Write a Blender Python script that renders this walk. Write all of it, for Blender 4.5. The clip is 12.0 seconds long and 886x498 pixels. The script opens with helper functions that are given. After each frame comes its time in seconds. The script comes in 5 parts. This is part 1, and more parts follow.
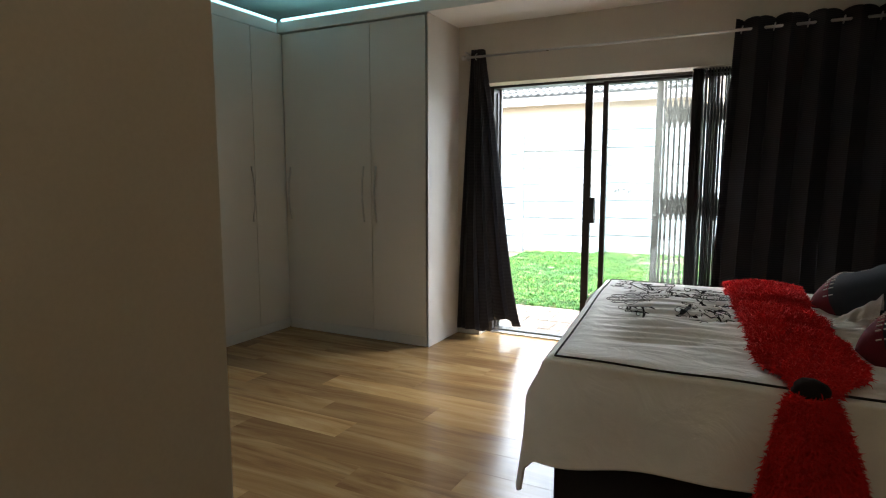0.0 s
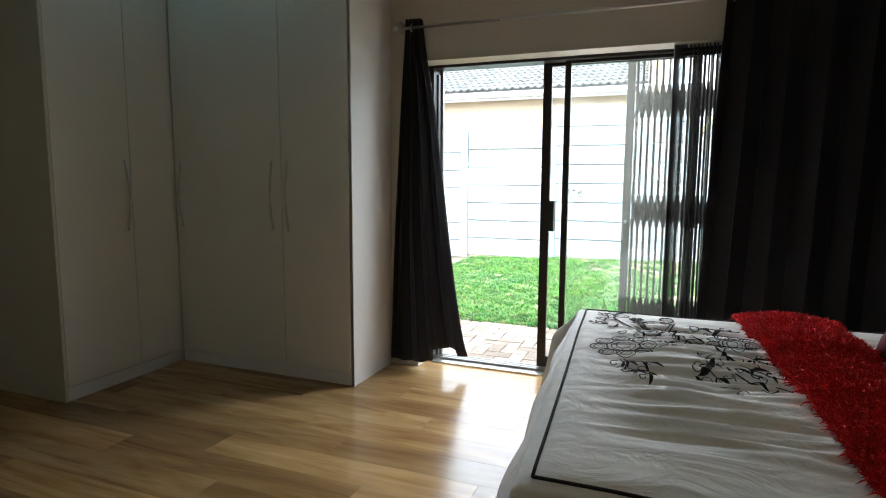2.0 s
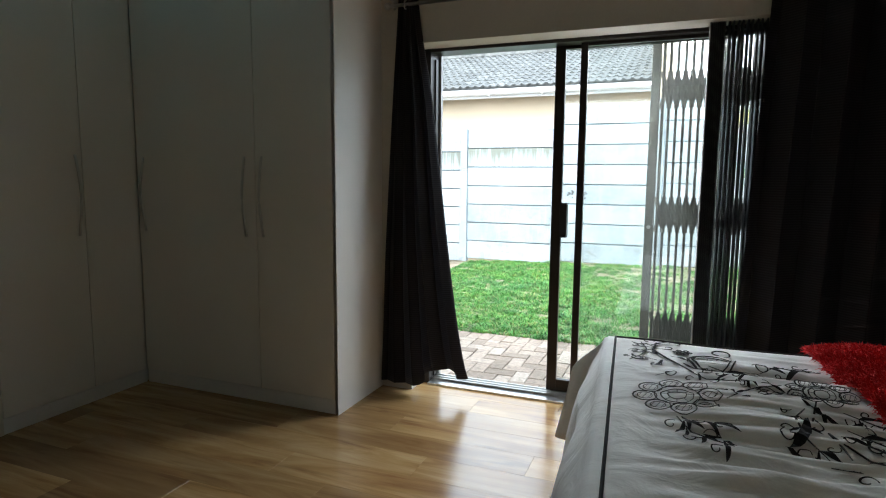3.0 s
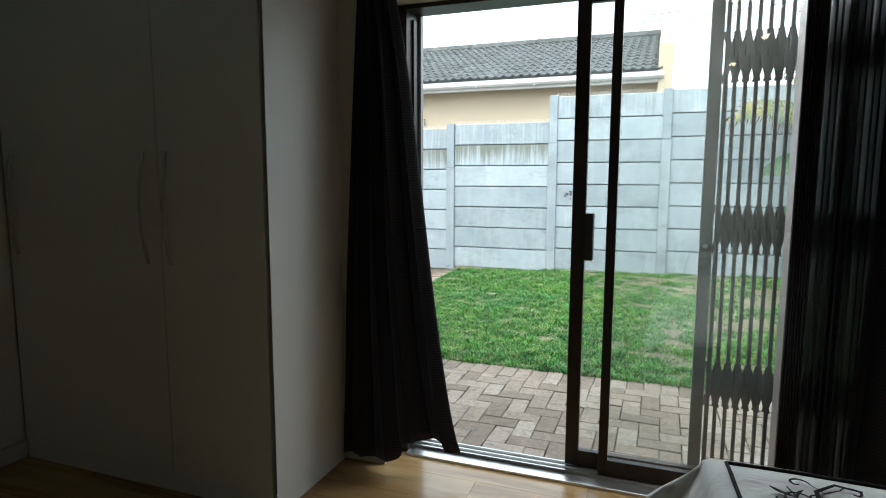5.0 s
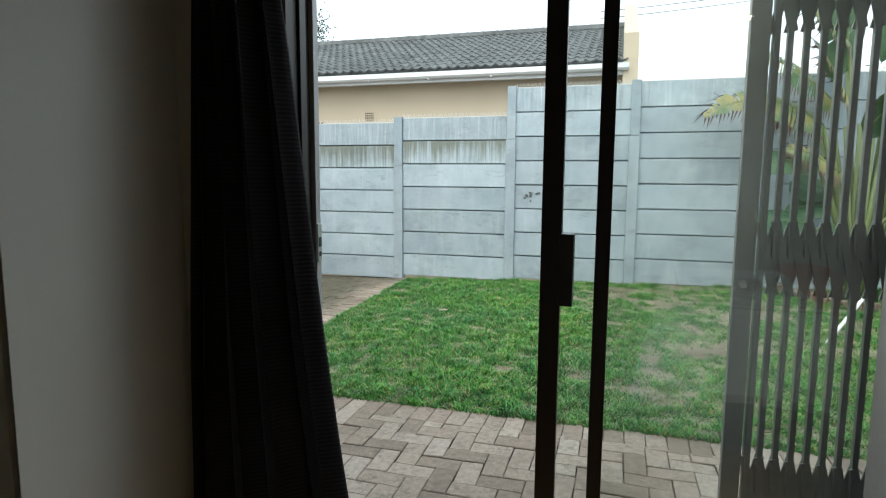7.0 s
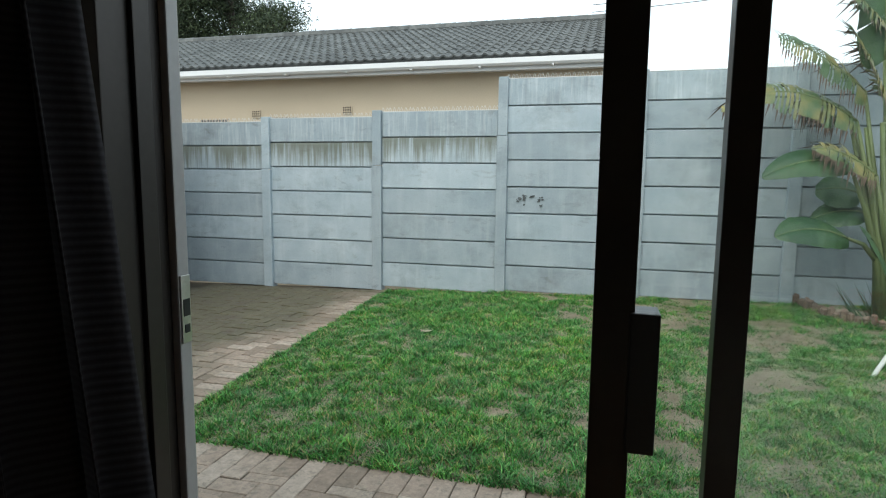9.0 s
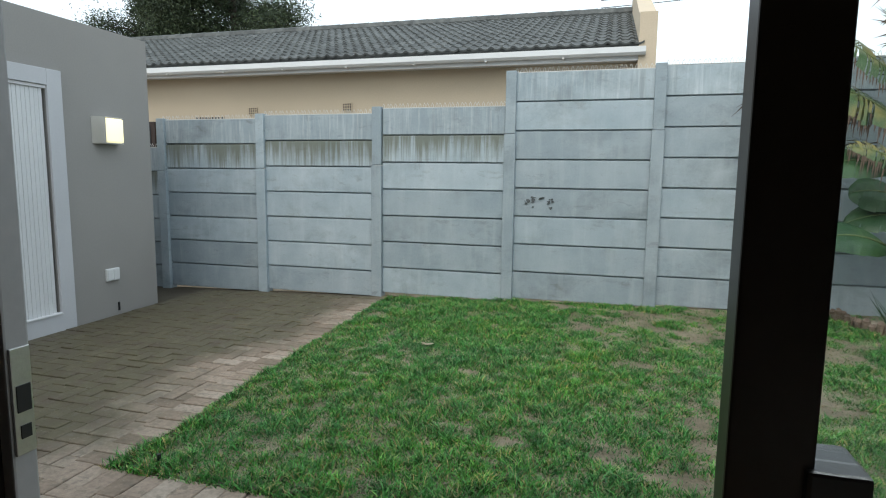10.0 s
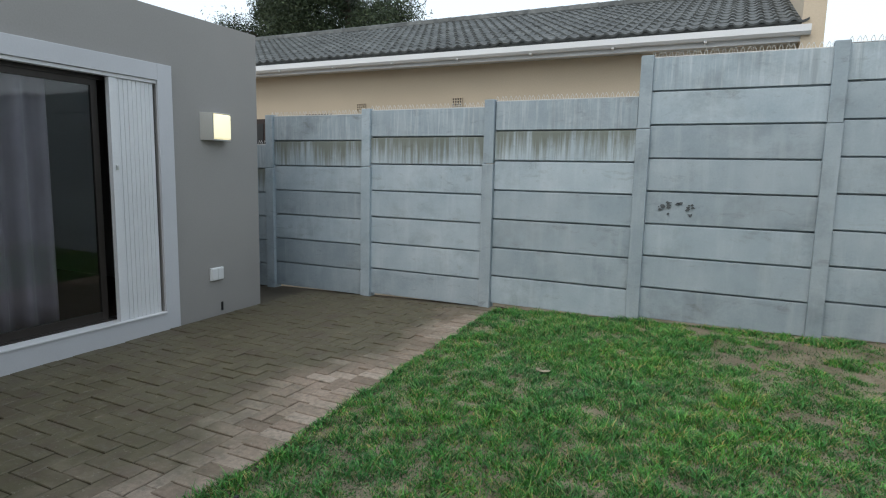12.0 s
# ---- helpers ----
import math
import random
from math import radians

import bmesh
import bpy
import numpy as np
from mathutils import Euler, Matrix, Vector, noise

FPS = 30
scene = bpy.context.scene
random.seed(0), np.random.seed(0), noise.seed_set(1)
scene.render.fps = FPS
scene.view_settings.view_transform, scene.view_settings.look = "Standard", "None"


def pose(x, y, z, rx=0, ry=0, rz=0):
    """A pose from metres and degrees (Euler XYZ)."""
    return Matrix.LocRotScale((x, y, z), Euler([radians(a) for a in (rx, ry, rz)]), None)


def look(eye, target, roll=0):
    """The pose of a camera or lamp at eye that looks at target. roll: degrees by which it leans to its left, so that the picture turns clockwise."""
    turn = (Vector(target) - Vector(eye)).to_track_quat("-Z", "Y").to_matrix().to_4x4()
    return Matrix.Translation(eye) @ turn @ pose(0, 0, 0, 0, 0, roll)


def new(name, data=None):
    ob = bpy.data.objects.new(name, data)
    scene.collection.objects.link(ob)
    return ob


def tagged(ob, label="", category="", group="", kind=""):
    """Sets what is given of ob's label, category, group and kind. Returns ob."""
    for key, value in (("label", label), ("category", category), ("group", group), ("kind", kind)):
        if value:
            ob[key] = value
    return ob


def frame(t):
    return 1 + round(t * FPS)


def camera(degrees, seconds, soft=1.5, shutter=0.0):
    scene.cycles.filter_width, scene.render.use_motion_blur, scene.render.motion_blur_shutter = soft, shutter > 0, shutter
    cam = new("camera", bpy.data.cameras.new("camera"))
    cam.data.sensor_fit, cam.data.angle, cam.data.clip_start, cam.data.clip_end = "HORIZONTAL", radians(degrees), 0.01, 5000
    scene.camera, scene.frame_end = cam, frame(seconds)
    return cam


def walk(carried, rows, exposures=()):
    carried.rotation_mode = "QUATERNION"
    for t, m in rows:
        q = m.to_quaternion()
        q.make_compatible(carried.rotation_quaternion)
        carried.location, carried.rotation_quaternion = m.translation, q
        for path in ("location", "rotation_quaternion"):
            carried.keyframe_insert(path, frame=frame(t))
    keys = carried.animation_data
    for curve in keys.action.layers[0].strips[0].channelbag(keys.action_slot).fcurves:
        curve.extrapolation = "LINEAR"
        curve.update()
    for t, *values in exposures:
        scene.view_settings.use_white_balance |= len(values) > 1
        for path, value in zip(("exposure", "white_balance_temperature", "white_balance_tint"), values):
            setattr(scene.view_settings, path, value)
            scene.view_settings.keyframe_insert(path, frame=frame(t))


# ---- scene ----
cam = camera(73.9, 12.0, soft=1.1)
PATH = [
    (0, (-0.324, 0.434, 1.275), (-1.233, 2.2, 1.036), 0.0),
    (0.5, (-0.393, 0.604, 1.283), (-1.226, 2.406, 1.042), 0.2),
    (1, (-0.474, 0.786, 1.277), (-1.232, 2.621, 1.036), 0.2),
    (1.5, (-0.536, 0.998, 1.281), (-1.274, 2.842, 1.042), 0.3),
    (2, (-0.626, 1.224, 1.268), (-1.362, 3.068, 1.029), 0.3),
    (2.5, (-0.713, 1.433, 1.253), (-1.448, 3.278, 1.019), 0.4),
    (3, (-0.794, 1.656, 1.253), (-1.525, 3.503, 1.018), 0.5),
    (5, (-1.11, 2.509, 1.268), (-1.798, 4.372, 1.03), 0.2),
    (5.5, (-1.155, 2.671, 1.273), (-1.819, 4.542, 1.031), 0.3),
    (6, (-1.227, 2.934, 1.274), (-1.848, 4.82, 1.035), 0.3),
    (6.5, (-1.248, 3.159, 1.272), (-1.827, 5.059, 1.034), 0.4),
    (7, (-1.266, 3.4, 1.274), (-1.823, 5.306, 1.034), 0.4),
    (9, (-1.451, 4.185, 1.306), (-1.966, 6.102, 1.06), 0.6),
    (9.5, (-1.522, 4.411, 1.308), (-2.039, 6.328, 1.063), 0.7),
    (10, (-1.544, 4.574, 1.319), (-2.074, 6.487, 1.07), 0.7),
    (10.5, (-1.589, 4.745, 1.324), (-2.16, 6.645, 1.072), 0.8),
    (11, (-1.661, 4.89, 1.334), (-2.335, 6.755, 1.075), 0.9),
    (11.5, (-1.774, 5.024, 1.339), (-2.545, 6.851, 1.077), 1.1),
    (12, (-1.841, 5.127, 1.334), (-2.694, 6.917, 1.073), 1.2),
]
EXPOSURES = [(0.0, 3.33, 6450, 12), (1.0, 3.22, 6450, 12), (2.0, 2.97, 6320, 10), (3.0, 2.44, 6200, 8), (5.0, 1.55, 6250, 5), (6.0, 1.3, 6300, 4), (7.0, 1.05, 6350, 4), (9.0, 0.7, 6400, 4), (10.0, 0.45, 6400, 6), (11.0, 0.17, 6350, 8), (12.0, 0.22, 6350, 9)]
walk(cam, [(t, look(eye, target, roll)) for t, eye, target, roll in PATH], EXPOSURES)

# ---- world and large lights ----
world = bpy.data.worlds.new("overcast_sky")
scene.world = world
world.use_nodes = True
wn, wl = world.node_tree.nodes, world.node_tree.links
sky = wn.new("ShaderNodeTexSky")
sky.sky_type = "NISHITA"
sky.sun_disc = False
sky.sun_elevation, sky.sun_rotation = radians(52), radians(200)
sky.air_density, sky.dust_density, sky.ozone_density = 1.6, 6.0, 1.0
haze = wn.new("ShaderNodeMix")
haze.data_type = "RGBA"
haze.inputs[0].default_value = 0.62
haze.inputs[7].default_value = (12.6, 14.2, 15.6, 1)
wl.new(sky.outputs[0], haze.inputs[6])
wl.new(haze.outputs[2], wn["Background"].inputs[0])
wn["Background"].inputs[1].default_value = 0.1

sun_data = bpy.data.lights.new("sun", "SUN")
sun_data.energy, sun_data.angle, sun_data.color = 0.6, radians(40), (1.0, 0.97, 0.93)
sun = new("sun", sun_data)
sun.matrix_world = look((-3, -6, 14), (-1, 6, 0))


DOWNLIGHT = 0.22  # watts of each passage downlight


# added lamp, out of view outside above the door, boosts the sky's light indoors
door_fill_data = bpy.data.lights.new("door_fill_lamp", "AREA")
door_fill_data.shape, door_fill_data.size, door_fill_data.size_y = "RECTANGLE", 1.7, 0.5
door_fill_data.spread, door_fill_data.energy, door_fill_data.color = radians(130), 16.5, (0.97, 0.98, 1.0)
door_fill = new("door_fill_lamp", door_fill_data)
door_fill.matrix_world = look((-1.35, 5.34, 2.34), (0.0, 3.1, 0.6))

# ---- building helpers ----
def part(name, bm, material, parent=None, label="", smooth=False):
    """Link a bmesh, drawn in world metres, as one mesh object under a thing or a part."""
    me = bpy.data.meshes.new(name)
    bm.to_mesh(me)
    bm.free()
    return hang(name, me, material, parent, label, smooth)


def hang(name, me, material, parent=None, label="", smooth=False):
    if material and not me.materials:
        me.materials.append(material)
    if smooth:
        me.polygons.foreach_set("use_smooth", [True] * len(me.polygons))
    ob = new(name, me)
    if parent:
        ob.parent = parent
        if parent.type == "EMPTY":
            ob.matrix_parent_inverse = Matrix.Translation(-parent.location)
    if label:
        tagged(ob, label)
    return ob


def thing(name, at, label, category, group="", kind=""):
    ob = new(name)
    ob.location = at
    ob.empty_display_size = 0.1
    return tagged(ob, label, category, group, kind)


def box(bm, x0, x1, y0, y1, z0, z1, bevel=0.0, m=None):
    made = bmesh.ops.create_cube(bm, size=1)["verts"]
    for v in made:
        v.co = Vector((x0 + (v.co.x + 0.5) * (x1 - x0), y0 + (v.co.y + 0.5) * (y1 - y0), z0 + (v.co.z + 0.5) * (z1 - z0)))
        if m:
            v.co = m @ v.co
    if bevel:
        edges = {e for v in made for e in v.link_edges}
        bmesh.ops.bevel(bm, geom=list(edges), offset=bevel, segments=2, affect="EDGES", profile=0.6)


def boxed(x0, x1, y0, y1, z0, z1, bevel=0.0):
    bm = bmesh.new()
    box(bm, x0, x1, y0, y1, z0, z1, bevel)
    return bm


def prism(bm, outline, z0, z1):
    low = [bm.verts.new((x, y, z0)) for x, y in outline]
    top = [bm.verts.new((x, y, z1)) for x, y in outline]
    n = len(outline)
    for i in range(n):
        bm.faces.new((low[i], low[(i + 1) % n], top[(i + 1) % n], top[i]))
    bm.faces.new(top)
    bm.faces.new(low[::-1])
    bmesh.ops.recalc_face_normals(bm, faces=bm.faces)


def tube(bm, points, radius, sides=8, taper=None, flat=1.0):
    """A round bar along points; taper gives the radius along it, from 0 to 1."""
    points = [Vector(p) for p in points]
    rings = []
    for i, p in enumerate(points):
        d = (points[min(i + 1, len(points) - 1)] - points[max(i - 1, 0)]).normalized()
        side = d.cross(Vector((0, 0, 1)))
        side = side.normalized() if side.length > 1e-3 else Vector((1, 0, 0))
        up = side.cross(d).normalized()
        r = radius * (taper(i / (len(points) - 1)) if taper else 1)
        rings.append([bm.verts.new(p + side * math.cos(a) * r + up * math.sin(a) * r * flat)
                      for a in (2 * math.pi * k / sides for k in range(sides))])
    for a, b in zip(rings, rings[1:]):
        for k in range(sides):
            bm.faces.new((a[k], a[(k + 1) % sides], b[(k + 1) % sides], b[k]))
    bm.faces.new(rings[0][::-1])
    bm.faces.new(rings[-1])


def sheet(bm, nu, nv, f):
    """A grid of nu by nv cells through f(u, v), u and v from 0 to 1."""
    rows = [[bm.verts.new(f(i / nu, j / nv)) for j in range(nv + 1)] for i in range(nu + 1)]
    for i in range(nu):
        for j in range(nv):
            bm.faces.new((rows[i][j], rows[i + 1][j], rows[i + 1][j + 1], rows[i][j + 1]))
    return rows


def smooth01(t):
    t = max(0.0, min(1.0, t))
    return t * t * (3 - 2 * t)


def wave(x, y, scale, seed=0.0):
    return noise.noise(Vector((x * scale + seed, y * scale - seed, seed * 0.37)))


# ---- materials ----
class Surface:
    """A Principled material with a few shorthand ways to add procedural detail."""

    def __init__(self, name, rough=0.6, metal=0.0):
        self.mat = bpy.data.materials.new(name)
        self.mat.use_nodes = True
        self.nodes, self.links = self.mat.node_tree.nodes, self.mat.node_tree.links
        self.shader = self.nodes["Principled BSDF"]
        self.shader.inputs["Roughness"].default_value = rough
        self.shader.inputs["Metallic"].default_value = metal
        self.coord = self.nodes.new("ShaderNodeTexCoord").outputs["Object"]

    def scaled(self, sx, sy, sz, source=None):
        node = self.nodes.new("ShaderNodeMapping")
        node.inputs["Scale"].default_value = (sx, sy, sz)
        self.links.new(source or self.coord, node.inputs[0])
        return node.outputs[0]

    def moved_by_object(self):
        """Object coordinates shifted at random for each object, for pieces that share a mesh."""
        info = self.nodes.new("ShaderNodeObjectInfo")
        mul = self.math("MULTIPLY", info.outputs["Random"], 37.0)
        node = self.nodes.new("ShaderNodeVectorMath")
        self.links.new(self.coord, node.inputs[0])
        self.links.new(mul, node.inputs[1])
        return node.outputs[0]

    def noise(self, scale, detail=4, rough=0.55, source=None, warp=0.0):
        node = self.nodes.new("ShaderNodeTexNoise")
        node.inputs["Scale"].default_value, node.inputs["Detail"].default_value = scale, detail
        node.inputs["Roughness"].default_value, node.inputs["Distortion"].default_value = rough, warp
        self.links.new(source or self.coord, node.inputs["Vector"])
        return node.outputs["Fac"]

    def math(self, op, a, b=0.0):
        node = self.nodes.new("ShaderNodeMath")
        node.operation = op
        for k, v in enumerate((a, b)):
            if isinstance(v, (int, float)):
                node.inputs[k].default_value = v
            else:
                self.links.new(v, node.inputs[k])
        return node.outputs[0]

    def ramp(self, fac, *stops):
        node = self.nodes.new("ShaderNodeValToRGB")
        el = node.color_ramp.elements
        while len(el) < len(stops):
            el.new(0.5)
        for e, (p, c) in zip(el, stops):
            e.position = p
            e.color = (*c, 1) if isinstance(c, tuple) else (c, c, c, 1)
        self.links.new(fac, node.inputs[0])
        return node.outputs[0]

    def mix(self, fac, a, b, kind="MIX"):
        node = self.nodes.new("ShaderNodeMix")
        node.data_type, node.blend_type = "RGBA", kind
        for k, v in ((0, fac), (6, a), (7, b)):
            if isinstance(v, (int, float)):
                node.inputs[k].default_value = v
            elif isinstance(v, tuple):
                node.inputs[k].default_value = (*v, 1)
            else:
                self.links.new(v, node.inputs[k])
        return node.outputs[2]

    def random(self, island=False):
        if island:
            return self.nodes.new("ShaderNodeNewGeometry").outputs["Random Per Island"]
        return self.nodes.new("ShaderNodeObjectInfo").outputs["Random"]

    def z(self):
        node = self.nodes.new("ShaderNodeSeparateXYZ")
        self.links.new(self.coord, node.inputs[0])
        return node.outputs

    def set(self, socket, value):
        if isinstance(value, (int, float)):
            self.shader.inputs[socket].default_value = value
        elif isinstance(value, tuple):
            self.shader.inputs[socket].default_value = (*value, 1)
        else:
            self.links.new(value, self.shader.inputs[socket])
        return self

    def bump(self, height, strength=0.3, distance=0.01):
        node = self.nodes.new("ShaderNodeBump")
        node.inputs["Strength"].default_value, node.inputs["Distance"].default_value = strength, distance
        self.links.new(height, node.inputs["Height"])
        self.links.new(node.outputs[0], self.shader.inputs["Normal"])
        return self


def plain(name, colour, rough=0.6, metal=0.0, vary=0.12, big=1.5, fine=60.0, bump=0.1, depth=0.003):
    """A painted, cast or woven surface: a base colour with broad and fine variation and a slight relief."""
    s = Surface(name, rough, metal)
    a = s.ramp(s.noise(big, 3), (0.3, 1 - vary), (0.7, 1 + vary * 0.6))
    b = s.ramp(s.noise(fine, 3), (0.3, 1 - vary * 0.6), (0.7, 1 + vary * 0.4))
    c = s.mix(1.0, s.mix(1.0, colour, a, "MULTIPLY"), b, "MULTIPLY")
    s.set("Base Color", c)
    s.set("Roughness", s.math("ADD", s.math("MULTIPLY", s.noise(big * 3), 0.16), rough - 0.08))
    return s.bump(s.noise(fine), bump, depth).mat


def floor_mat():
    s = Surface("oak_laminate", 0.3)
    src = s.moved_by_object()
    grain = s.noise(9, 8, 0.62, s.scaled(0.11, 0.95, 1, src), 0.9)
    streak = s.noise(3, 6, 0.65, s.scaled(0.32, 3.4, 1, src), 0.9)
    c = s.ramp(grain, (0.3, (0.20, 0.098, 0.036)), (0.5, (0.335, 0.20, 0.085)), (0.72, (0.46, 0.31, 0.155)))
    c = s.mix(s.ramp(streak, (0.30, 0.55), (0.42, 0.0)), c, (0.13, 0.065, 0.028))
    c = s.mix(1.0, c, s.ramp(s.random(), (0.0, (0.70, 0.66, 0.62)), (0.45, (0.98, 0.98, 0.96)), (1.0, (1.30, 1.30, 1.22))), "MULTIPLY")
    s.set("Base Color", c)
    s.set("Roughness", s.ramp(s.noise(5, 4), (0.3, 0.17), (0.7, 0.25)))
    return s.bump(grain, 0.06, 0.001).mat


def concrete_mat(name, algae=False, streaks=0.0):
    s = Surface(name, 0.75)
    src = s.moved_by_object()
    c = s.ramp(s.noise(2.2, 5, 0.6, src), (0.3, (0.285, 0.345, 0.385)), (0.7, (0.40, 0.455, 0.49)))
    c = s.mix(1.0, c, s.ramp(s.noise(55, 4, 0.6, src), (0.3, 0.95), (0.7, 1.03)), "MULTIPLY")
    runs = s.noise(1, 5, 0.65, s.scaled(26, 26, 1.6, src))
    if streaks:
        c = s.mix(s.ramp(runs, (0.50, 0.0), (0.68, streaks)), c, (0.56, 0.60, 0.62))
        c = s.mix(s.ramp(s.noise(1, 4, 0.6, s.scaled(14, 14, 0.7, src)), (0.55, 0.0), (0.75, streaks)), c, (0.20, 0.23, 0.24))
    blot = s.noise(1.6, 6, 0.72, s.scaled(1, 1, 1.2, src), 0.2)
    c = s.mix(s.ramp(blot, (0.50, 0.0), (0.74, 0.72)), c, (0.19, 0.225, 0.24))
    c = s.mix(s.ramp(s.noise(1, 6, 0.75, s.scaled(3.5, 3.5, 9, src), 0.6), (0.57, 0.0), (0.72, 0.5)), c, (0.15, 0.16, 0.15))
    c = s.mix(s.ramp(s.noise(1, 5, 0.6, s.scaled(9, 9, 1.1, src)), (0.52, 0.0), (0.75, 0.4)), c, (0.50, 0.545, 0.57))
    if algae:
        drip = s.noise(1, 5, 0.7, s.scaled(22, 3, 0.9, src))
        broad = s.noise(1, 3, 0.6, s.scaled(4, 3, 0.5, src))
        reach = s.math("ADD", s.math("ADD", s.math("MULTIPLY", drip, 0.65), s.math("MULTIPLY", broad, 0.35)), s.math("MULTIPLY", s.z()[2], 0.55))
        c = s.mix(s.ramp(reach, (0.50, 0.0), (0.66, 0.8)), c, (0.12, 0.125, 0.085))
    c = s.mix(1.0, c, s.ramp(s.random(), (0.0, 0.86), (1.0, 1.12)), "MULTIPLY")
    s.set("Base Color", c)
    return s.bump(s.noise(70, 4), 0.25, 0.003).mat


def paver_mat(island=False):
    s = Surface("brick_paver" + ("_far" if island else ""), 0.85)
    src = s.coord if island else s.moved_by_object()
    c = s.ramp(s.random(island), (0.0, (0.185, 0.14, 0.104)), (0.35, (0.25, 0.19, 0.145)), (0.7, (0.305, 0.24, 0.187)), (1.0, (0.345, 0.285, 0.23)))
    c = s.mix(1.0, c, s.ramp(s.noise(30, 5, 0.7, src), (0.3, 0.7), (0.7, 1.2)), "MULTIPLY")
    place = s.nodes.new("ShaderNodeNewGeometry").outputs["Position"]
    axes = s.nodes.new("ShaderNodeSeparateXYZ")
    s.links.new(place, axes.inputs[0])
    mossy = s.math("ADD", s.math("MULTIPLY", s.math("ADD", axes.outputs[0], 4.15), -0.40), s.math("MAXIMUM", s.math("MULTIPLY", s.math("SUBTRACT", axes.outputs[1], 8.6), 0.07), 0.0))
    damp = s.ramp(s.math("ADD", s.noise(0.9, 6, 0.7, place), s.math("MAXIMUM", s.math("MINIMUM", mossy, 0.42), -0.06)), (0.45, 0.0), (0.74, 1.0))
    moss = s.ramp(s.noise(5, 6, 0.7, place), (0.35, (0.058, 0.043, 0.024)), (0.55, (0.066, 0.060, 0.026)), (0.72, (0.125, 0.10, 0.062)))
    c = s.mix(damp, c, s.mix(0.92, c, moss))
    c = s.mix(s.ramp(s.noise(18, 5, 0.7, place), (0.54, 0.0), (0.64, 0.6)), c, (0.12, 0.105, 0.08))
    c = s.mix(s.ramp(s.noise(34, 5, 0.75, place), (0.60, 0.0), (0.68, 0.55)), c, (0.30, 0.26, 0.21))
    s.set("Base Color", c)
    s.set("Roughness", s.ramp(damp, (0.0, 0.9), (1.0, 0.6)))
    return s.bump(s.noise(60, 4), 0.4, 0.004).mat


def soil_mat():
    s = Surface("sandy_soil", 0.95)
    c = s.ramp(s.noise(3, 5, 0.6), (0.3, (0.23, 0.185, 0.13)), (0.7, (0.46, 0.385, 0.29)))
    c = s.mix(1.0, c, s.ramp(s.noise(60, 4, 0.7), (0.3, 0.7), (0.7, 1.2)), "MULTIPLY")
    s.set("Base Color", c)
    return s.bump(s.noise(40, 5, 0.7), 0.6, 0.015).mat


def grass_mat():
    s = Surface("grass_blades", 0.55)
    c = s.ramp(s.random(True), (0.0, (0.014, 0.070, 0.014)), (0.35, (0.036, 0.170, 0.032)), (0.65, (0.066, 0.285, 0.055)), (0.86, (0.145, 0.40, 0.098)), (0.90, (0.31, 0.28, 0.14)))
    c = s.mix(1.0, c, s.ramp(s.noise(6, 4, 0.6), (0.36, (0.62, 0.72, 0.78)), (0.62, (1.2, 1.12, 0.95))), "MULTIPLY")
    c = s.mix(s.ramp(s.noise(0.9, 4), (0.35, 0.0), (0.65, 0.65)), c, s.mix(1.0, c, (1.5, 1.25, 0.7), "MULTIPLY"))
    s.set("Base Color", c)
    s.set("Subsurface Weight", 0.0)
    return s.mat


def tile_mat(island=False):
    s = Surface("concrete_roof_tile" + ("_far" if island else ""), 0.8)
    src = s.coord if island else s.moved_by_object()
    c = s.ramp(s.noise(7, 5, 0.65, src), (0.3, (0.055, 0.06, 0.06)), (0.7, (0.13, 0.135, 0.13)))
    c = s.mix(1.0, c, s.ramp(s.random(island), (0.0, 0.75), (1.0, 1.25)), "MULTIPLY")
    s.set("Base Color", c)
    return s.bump(s.noise(50, 4), 0.4, 0.005).mat


def glass_mat(name, tint, rough=0.0, dirt=0.0065):
    """Clear glass under a thin, uneven film of dust."""
    s = Surface(name, rough)
    s.set("Base Color", tint).set("Transmission Weight", 1.0).set("IOR", 1.45)
    film = s.nodes.new("ShaderNodeBsdfTranslucent")
    film.inputs[0].default_value = (0.8, 0.83, 0.82, 1)
    blend = s.nodes.new("ShaderNodeMixShader")
    s.links.new(s.ramp(s.noise(2.2, 4, 0.6), (0.42, dirt * 0.15), (0.72, dirt * 1.6)), blend.inputs[0])
    s.links.new(s.shader.outputs[0], blend.inputs[1])
    s.links.new(film.outputs[0], blend.inputs[2])
    s.links.new(blend.outputs[0], s.nodes["Material Output"].inputs[0])
    return s.mat


def glow_mat(name, colour, power):
    s = Surface(name, 0.4)
    return s.set("Base Color", (0.8, 0.8, 0.8)).set("Emission Color", colour).set("Emission Strength", power).mat


